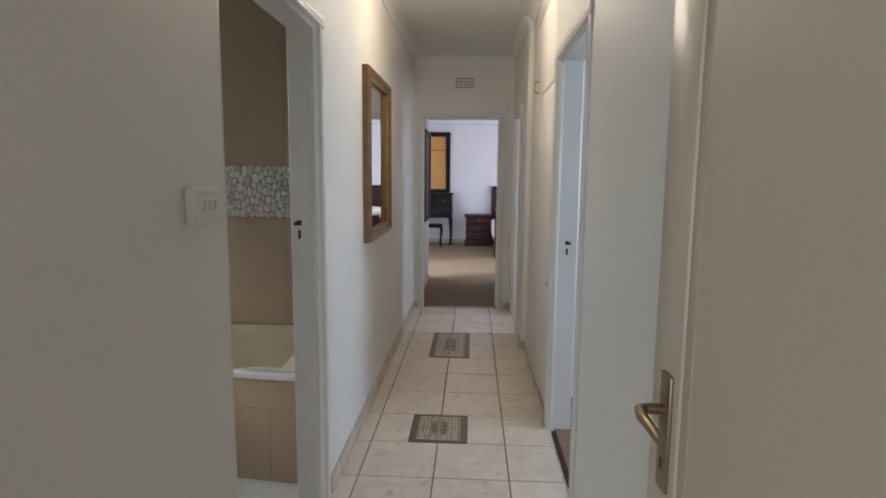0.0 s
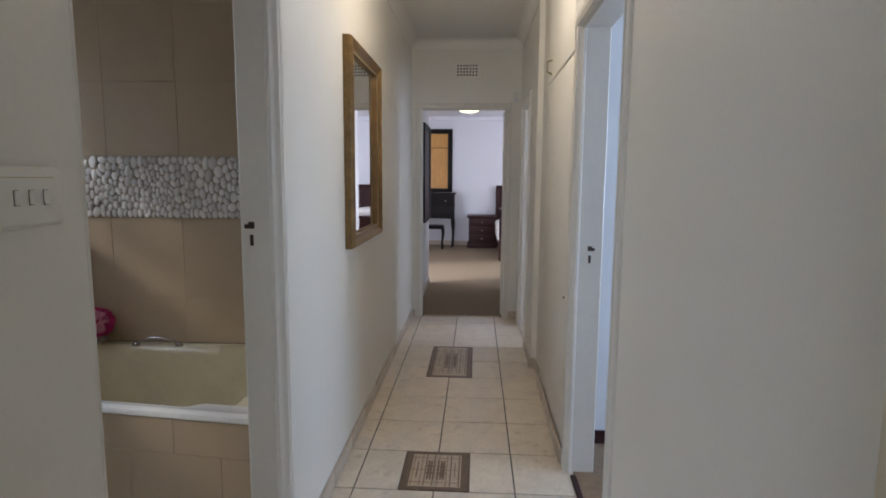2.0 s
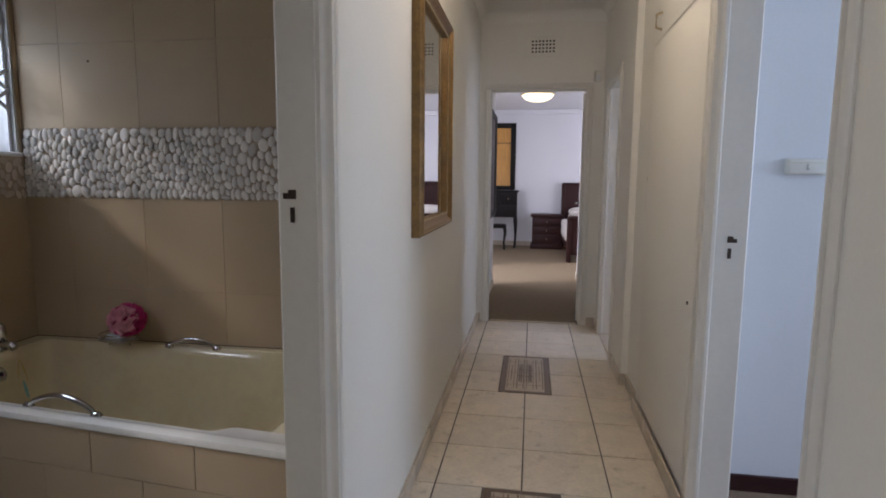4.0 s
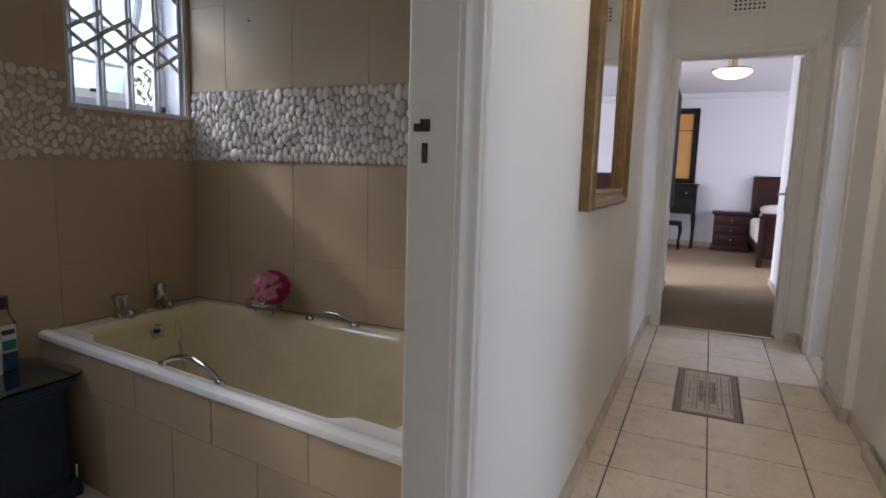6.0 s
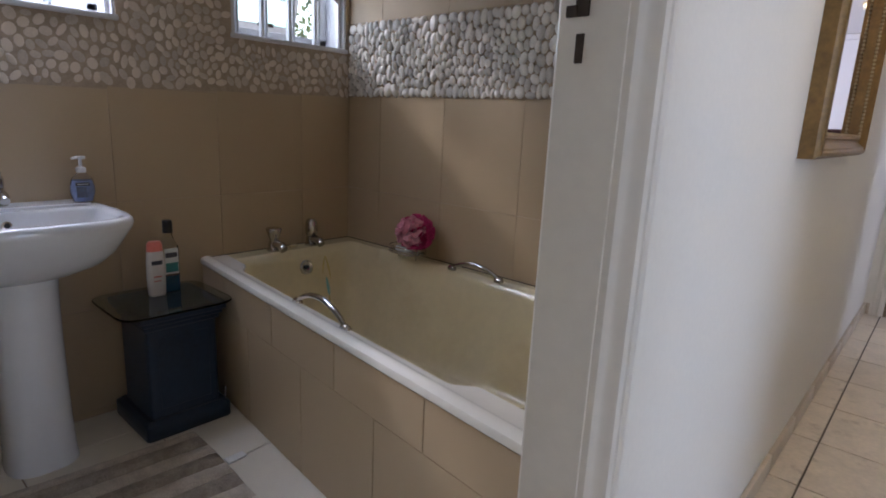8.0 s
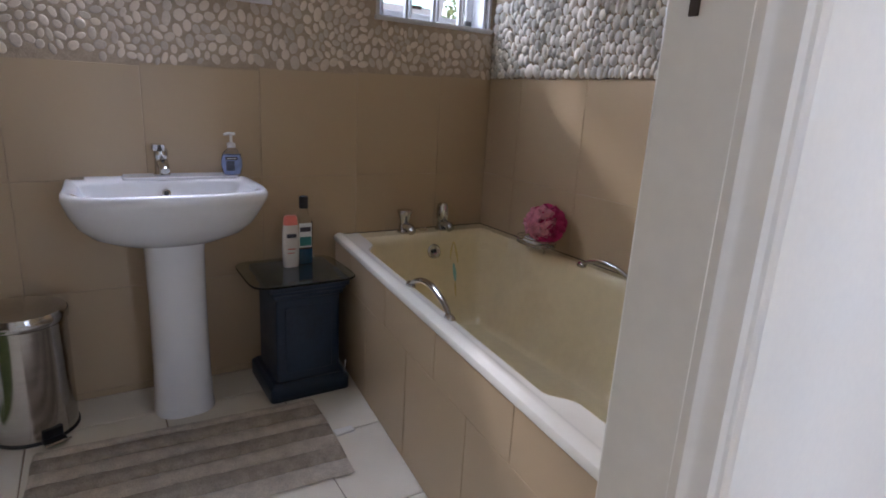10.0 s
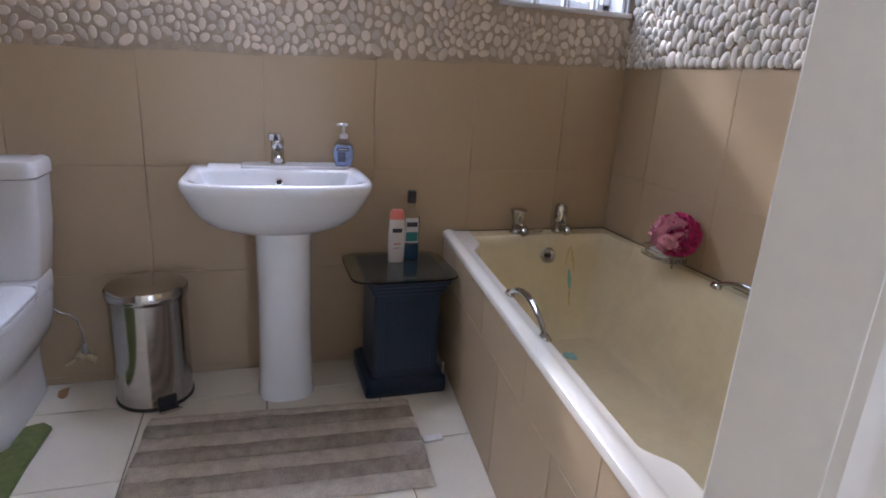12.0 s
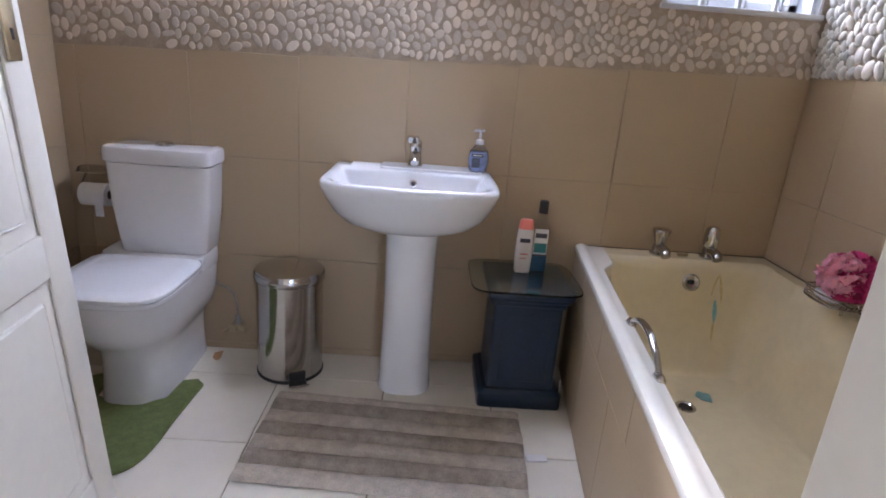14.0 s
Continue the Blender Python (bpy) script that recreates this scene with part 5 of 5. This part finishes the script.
part("mattress", boxes((-HW + 0.02, HW - 0.02, -1.0, 1.0, 0.20, 0.52), bevel=0.04, seg=3), SHEET, bed)
bm = boxes((-HW - 0.05, HW + 0.05, -0.97, 0.55, 0.30, 0.575), bevel=0.05, seg=3)
bmesh.ops.subdivide_edges(bm, edges=bm.edges, cuts=5, use_grid_fill=True)
for v in bm.verts:
    v.co += Vector((0.02, 0.02, 0.018)) * noise.noise(v.co * 7)
part("duvet", bm, SHEET, bed, "rumpled cream duvet")
for x in (-0.42, 0.40):
    for dz, dy in ((0.0, 0.82), (0.10, 0.74)):
        pil = thing("pillow", (1.42 + x, 11.5 + dy, 0.60 + dz), "plump white pillow on the bed", "pillow", "pillows on the bed", rz=4 if x < 0 else -5)
        bm = bmesh.new()
        bmesh.ops.create_uvsphere(bm, u_segments=24, v_segments=14, radius=1)
        for v in bm.verts:
            x2, y2, z2 = v.co
            v.co = Vector((math.copysign(abs(x2) ** 0.55, x2) * 0.33, math.copysign(abs(y2) ** 0.6, y2) * 0.20, z2 * 0.09)) + Vector((0, 0, 0.012)) * noise.noise(v.co * 3)
        part("cushion", bm, SHEET, pil)

# ---- skirting tiles of the corridor ----
def skirting_run(name, p, q, inward, length=0.366, height=0.075, start=0.0):
    """Skirting tiles along a wall foot, one object each."""
    p, q, inward = Vector((*p, 0)), Vector((*q, 0)), Vector((*inward, 0))
    run = tagged(thing(name, (0, 0, 0), "beige skirting tiles along the corridor wall", "skirting"), kind="structure")
    total, d = (q - p).length, (q - p).normalized()
    rz = math.degrees(math.atan2(d.y, d.x))
    s = 1 if Vector((-d.y, d.x, 0)).dot(inward) > 0 else -1
    at = 0.0
    while at < total - 0.01:
        end = min(at + (length - start if at == 0 else length), total)
        w = end - at
        t = part("tile", boxes((0.001, w - 0.001, 0.0, s * 0.014, 0.002, height), bevel=0.0025, seg=2), SKIRT, run)
        t.matrix_basis = Matrix.Translation(p + d * at) @ Matrix.Rotation(radians(rz), 4, "Z")
        at = end
    return run


skirting_run("skirting", (XL, D1 + 0.055), (XL, YE), (1, 0), start=0.2)
skirting_run("skirting", (XL, 0.64), (XL, D0 - 0.055), (1, 0))
skirting_run("skirting", (XL + 0.015, YE), (-0.45, YE), (0, -1))
skirting_run("skirting", (0.49, YE), (XS - 0.015, YE), (0, -1))
skirting_run("skirting", (XR, 0.64), (XR, R0 - 0.065), (-1, 0))
skirting_run("skirting", (XR - 0.007, 3.565), (XR - 0.007, 4.61), (-1, 0))
skirting_run("skirting", (0.615, 4.625), (0.615, YS), (-1, 0))
skirting_run("skirting", (XS, YS - 0.014), (XS, P0 - 0.055), (-1, 0))
skirting_run("skirting", (XS, YS), (0.601, YS), (0, -1))
skirting_run("skirting", (XS, P1 + 0.055), (XS, YE), (-1, 0))

# ---- corridor floor tiles ----
TP = 0.366
tiles = tagged(thing("floor_tiles", (0, 0, 0), "pale mottled ceramic floor tiles with two patterned inserts", "floor tiles"), kind="structure")
gx = [-0.752, -0.386, -0.020, 0.346, 0.712]
gy0 = 3.278
DX0, DX1 = -0.182, 0.138
cache = {}


def floor_tile(x0, x1, y0, y1, mat, parent, name="tile", gap=0.0032):
    w, d = round(x1 - x0, 3), round(y1 - y0, 3)
    if w < 0.01 or d < 0.01:
        return
    key = (w, d, mat.name)
    if key not in cache:
        cache[key] = mesh_of(boxes((-w / 2 + gap, w / 2 - gap, -d / 2 + gap, d / 2 - gap, -0.012, 0.0), bevel=0.0016), name, mat)
    piece(name, cache[key], parent, ((x0 + x1) / 2, (y0 + y1) / 2, random.uniform(-0.0006, 0.0004)))


def clip_floor(x0, x1, y0, y1, holes):
    """Cuts a tile where a patterned insert lies."""
    for hx0, hx1, hy0, hy1 in holes:
        if x0 < hx1 - 0.003 and x1 > hx0 + 0.003 and y0 < hy1 - 0.003 and y1 > hy0 + 0.003:
            out = []
            if x0 < hx0:
                out.append((x0, hx0, y0, y1))
            if x1 > hx1:
                out.append((hx1, x1, y0, y1))
            return out
    return [(x0, x1, y0, y1)]


HOLES = [(DX0, DX1, gy0, gy0 + TP), (DX0, DX1, gy0 + 4 * TP, gy0 + 6 * TP)]
for a, b in zip(gx, gx[1:]):
    for k in range(-16, 9):
        y0, y1 = gy0 + k * TP, min(gy0 + (k + 1) * TP, 6.49)
        x0, x1 = max(a, XL - 0.11), min(b, 0.64)
        for c in clip_floor(x0, x1, y0, y1, HOLES):
            floor_tile(*c, FLOORTILE, tiles)


def insert(x0, x1, y0, y1, label):
    """A patterned insert: dark border, ladder bands and a centre motif."""
    ins = tagged(thing("patterned_tile", ((x0 + x1) / 2, (y0 + y1) / 2, 0), label, "floor tile"), kind="structure")
    w, d = (x1 - x0) / 2 - 0.003, (y1 - y0) / 2 - 0.003
    for sx in (-1, 1):
        cx = sx * w / 2
        h = w / 2 - 0.0012
        part("tile", boxes((cx - h, cx + h, -d, d, -0.012, 0.0), bevel=0.0012), DECO_D, ins, "dark brown patterned tile")
        bw = 0.035
        lo, hi = (cx - h + (bw if sx < 0 else 0.0), cx + h - (bw if sx > 0 else 0.0))
        part("field", boxes((lo, hi, -d + 0.03, d - 0.03, -0.004, 0.0008)), DECO_L, ins)
        n = 6
        for k in range(n):
            x = lo + (k + 0.5) * (hi - lo) / n
            m = 0.4 if k in (1, 4) else 0.8
            part("line", boxes((x - 0.003, x + 0.003, -d * m, d * m, -0.003, 0.0012)), DECO_D if k % 2 else DECO_M, ins)
        part("bar", boxes((lo, hi, -0.004, 0.004, -0.003, 0.0014), (lo, hi, d * 0.62, d * 0.62 + 0.006, -0.003, 0.0013), (lo, hi, -d * 0.62 - 0.006, -d * 0.62, -0.003, 0.0013)), DECO_M, ins)
        for x in (0.010, 0.024, 0.038):
            part("motif", boxes((sx * x - 0.0045, sx * x + 0.0045, -d * 0.50, d * 0.50, -0.003, 0.0018)), DECO_D, ins)
        part("motif", boxes((sx * 0.026 - 0.022, sx * 0.026 + 0.022, -d * 0.20, -d * 0.14, -0.003, 0.002), (sx * 0.026 - 0.022, sx * 0.026 + 0.022, d * 0.14, d * 0.20, -0.003, 0.002)), DECO_D, ins)


insert(DX0, DX1, gy0, gy0 + TP, "square brown patterned floor tile insert")
insert(DX0, DX1, gy0 + 4 * TP, gy0 + 6 * TP, "long brown patterned floor tile insert")

# ---- bathroom floor tiles ----
bt = tagged(thing("bathroom_floor_tiles", (0, 0, 0), "cream ceramic bathroom floor tiles", "floor tiles"), kind="structure")
fx = [BX0, -2.145, -1.76, -1.375, -0.99, -0.605, -0.47]
fy = [BY0, 1.145, 1.53, 1.915, 2.30, 2.685, 3.07, 3.455, BY1]
for a, b in zip(fx, fx[1:]):
    for c, d in zip(fy, fy[1:]):
        if a < -0.61 or (c > D0 - 0.5 and d < D1 + 0.5):
            c2, d2 = (max(c, D0), min(d, D1)) if a > -0.61 else (c, d)
            if d2 - c2 > 0.02:
                floor_tile(a, b, c2, d2, BATHFLOOR, bt, gap=0.0016)

# ---- bathroom wall tiles ----
def wall_tile(parent, axis, u0, u1, za0, za1, zb0=None):
    """A tile on a wall: axis says which wall; za0 and zb0 are the tops at its two ends where it is cut to the band."""
    u0, u1 = round(u0, 3), round(u1, 3)
    w, h = u1 - u0, za1 - za0
    if w < 0.012 or h < 0.012:
        return
    g = 0.0008
    bm = boxes((-w / 2 + g, w / 2 - g, 0, 0.012, -h / 2 + g, h / 2 - g), bevel=0.0009)
    ob = part("tile", bm, BATHTILE, parent)
    c, z = (u0 + u1) / 2, (za0 + za1) / 2
    if axis == "N":
        ob.matrix_basis = pose(c, BY1 + 0.012, z, 0, 0, 180)
    elif axis == "S":
        ob.matrix_basis = pose(c, BY0 - 0.012, z, 0, 0, 0)
    else:
        ob.matrix_basis = pose(BX0 - 0.012, c, z, 0, 0, -90)


ROWS_LOW = [0.0, 0.025, 0.398, 0.770]
ROWS_HIGH = [1.502, 1.872, 2.245, 2.5]
nx = [BX0, -2.12, -1.742, -1.36, -0.978, BX1]
for a, b in zip(nx, nx[1:]):
    for c, d in zip(ROWS_LOW, ROWS_LOW[1:]):
        wall_tile(wall_bath, "N", a, b, c, d)
    wall_tile(wall_bath, "N", a, b, 0.770, 1.186)
    for c, d in zip(ROWS_HIGH, ROWS_HIGH[1:]):
        wall_tile(wall_bath, "N", a, b, c, d)
    for c, d in zip(ROWS_LOW + [1.13, 1.502, 1.872, 2.245], ROWS_LOW[1:] + [1.13, 1.502, 1.872, 2.245, 2.5]):
        wall_tile(wall_toilet, "S", a, b, c, d)
wy = [BY0, 1.185, 1.563, 1.942, 2.320, 2.700, 3.080, 3.460, BY1]
for a, b in zip(wy, wy[1:]):
    for c, d in zip(ROWS_LOW, ROWS_LOW[1:]):
        wall_tile(wall_window, "W", a, b, c, d)
    wall_tile(wall_window, "W", a, b, 0.770, band_z((a + b) / 2))
    for c, d in zip(ROWS_HIGH, ROWS_HIGH[1:]):
        spans = [(a, b)]
        if c < WZ1:
            for w0, w1 in ((W2A, W2B), (W1A, W1B)):
                cut = []
                for p, q in spans:
                    if q <= w0 or p >= w1:
                        cut.append((p, q))
                    else:
                        if p < w0:
                            cut.append((p, w0))
                        if q > w1:
                            cut.append((w1, q))
                spans = cut
            if d > WZ1:
                wall_tile(wall_window, "W", a, b, WZ1, d)
                d = WZ1
        for p, q in spans:
            wall_tile(wall_window, "W", p, q, c, d)

part("screw", lathe([(0.0045, 0.0), (0.0045, 0.003), (0.002, 0.004)], 10), LATCH, wall_bath, "dark screw left in the tile").matrix_basis = pose(-1.976, BY1, 1.793, 90, 0, 0)

# ---- pebble bands ----
dome_bm = bmesh.new()
SEG = 10
tiers = [[dome_bm.verts.new((math.cos(2 * math.pi * k / SEG) * r, math.sin(2 * math.pi * k / SEG) * r, z)) for k in range(SEG)] for r, z in ((0.97, 0.0), (0.94, 0.38), (0.70, 0.76), (0.34, 0.96))]
tip = dome_bm.verts.new((0, 0, 1.0))
for p, q in zip(tiers, tiers[1:]):
    for k in range(SEG):
        dome_bm.faces.new((p[k], p[(k + 1) % SEG], q[(k + 1) % SEG], q[k]))
for k in range(SEG):
    dome_bm.faces.new((tiers[-1][k], tiers[-1][(k + 1) % SEG], tip))
DOME = [mesh_of(dome_bm.copy(), "pebble", m, angle=180) for m in (PEBBLE, PEBBLE_W)]
dome_v = np.array([v.co[:] for v in dome_bm.verts])
dome_bm.verts.index_update()
dome_f = [[v.index for v in f.verts] for f in dome_bm.faces]


def packed(width, height, size, aspect, seed):
    """Close-packed stones in a rectangle: centre, half lengths and turn of each."""
    rng = np.random.default_rng(seed)
    n = int(width * height / size ** 2)
    pts = rng.uniform((0, 0), (width, height), (n, 2))
    grid_n = np.stack(np.meshgrid(np.linspace(0, width, int(width / 0.0055)), np.linspace(0, height, int(height / 0.0055))), -1).reshape(-1, 2)
    st = np.array([1.0, aspect])
    weight = rng.uniform(0.75, 1.3, n)
    for turn in range(5):
        own = np.empty(len(grid_n), int)
        for i in range(0, len(grid_n), 4000):
            g = grid_n[i:i + 4000]
            own[i:i + 4000] = ((((g[:, None] - pts[None]) * st) ** 2).sum(-1) / weight[None]).argmin(1)
        if turn < 4:
            for k in range(n):
                c = grid_n[own == k]
                if len(c):
                    pts[k] = c.mean(0)
    stones = []
    for k in range(n):
        c = grid_n[own == k]
        if len(c) < 12:
            continue
        m = c.mean(0)
        val, vec = np.linalg.eigh(np.cov((c - m).T))
        a, b = 2.0 * np.sqrt(np.maximum(val, 1e-7))
        stones.append((m[0], m[1], b * rng.uniform(0.84, 0.97), a * rng.uniform(0.84, 0.97), math.atan2(vec[1, 1], vec[0, 1])))
    return stones


# band beside the bath
structure("pebble_bed", boxes((BX0, BX1, BY1 - 0.0005, BY1 + 0.0125, 1.187, 1.501)), PEBGROUT, "mortar bed of the pebble band").parent = wall_bath
basis_n = Matrix(((1, 0, 0), (0, 0, -1), (0, 1, 0)))
rng = random.Random(11)
nverts, nfaces = [], []
for u, v, a, b, t in packed(BX1 - BX0 - 0.01, 0.306, 0.0340, 0.70, 5):
    rot = basis_n @ Euler((rng.gauss(0, 0.13), rng.gauss(0, 0.13), t)).to_matrix()
    m = Matrix.LocRotScale((BX0 + 0.005 + u, BY1 + 0.001, 1.191 + v), rot.to_quaternion(), (a * rng.uniform(1.0, 1.10), b * rng.uniform(1.0, 1.12), rng.uniform(0.008, 0.015)))
    if m.translation.x < -0.98 and len(wall_bath.children) < 340:
        ob = new("pebble", DOME[0])
        ob.parent = wall_bath
        ob.matrix_basis = m
    else:
        base = len(nverts)
        nverts += [tuple(m @ Vector(p)) for p in dome_v]
        nfaces += [[base + i for i in f] for f in dome_f]
me = bpy.data.meshes.new("pebbles")
me.from_pydata(nverts, [], nfaces)
me.shade_smooth()
me.materials.append(PEBBLE_N)
ob = tagged(new("pebbles", me), "grey-white pebbles set in mortar", kind="stuff")
ob.parent = wall_bath

# band under and between the windows
bed_bm = bmesh.new()
for a, b, top in ((BY0, W2A, 1.50), (W2A, W2B, WZ0 - 0.012), (W2B, W1A, 1.50), (W1A, W1B, WZ0 - 0.012), (W1B, BY1, 1.50)):
    loft([[(BX0 - 0.0125 + q, a, band_z(a)), (BX0 - 0.0125 + q, b, band_z(b)), (BX0 - 0.0125 + q, b, top), (BX0 - 0.0125 + q, a, top)] for q in (0, 0.0125)], bm=bed_bm)
structure("pebble_bed", bed_bm, PEBGROUT, "mortar bed of the pebble band").parent = wall_window
basis_w = Matrix(((0, 0, 1), (1, 0, 0), (0, 1, 0)))
verts, faces = [], []
for u, v, a, b, t in packed(BY1 - BY0 - 0.01, 0.40, 0.035, 0.85, 8):
    y, z = BY0 + 0.005 + u, 1.10 + v
    if z - b * 0.8 < band_z(y) or z > 1.495 or ((W2A - 0.02 < y < W2B + 0.02 or W1A - 0.02 < y < W1B + 0.02) and z + b * 0.8 > WZ0 - 0.012):
        continue
    scale = (a * rng.uniform(0.88, 1.04), b * rng.uniform(0.74, 0.95), rng.uniform(0.0014, 0.0028))
    rot = basis_w @ Euler((0, 0, t + rng.gauss(0, 0.5))).to_matrix()
    m = Matrix.LocRotScale((BX0 - 0.0005, y, z), rot.to_quaternion(), scale)
    if y > 2.45:
        ob = new("pebble", DOME[1])
        ob.parent = wall_window
        ob.matrix_basis = m
    else:
        base = len(verts)
        verts += [tuple(m @ Vector(p)) for p in dome_v]
        faces += [[base + i for i in f] for f in dome_f]
me = bpy.data.meshes.new("pebbles")
me.from_pydata(verts, [], faces)
me.shade_smooth()
me.materials.append(PEBBLE_S)
ob = tagged(new("pebbles", me), "pale pebbles set in tan mortar", kind="stuff")
ob.parent = wall_window
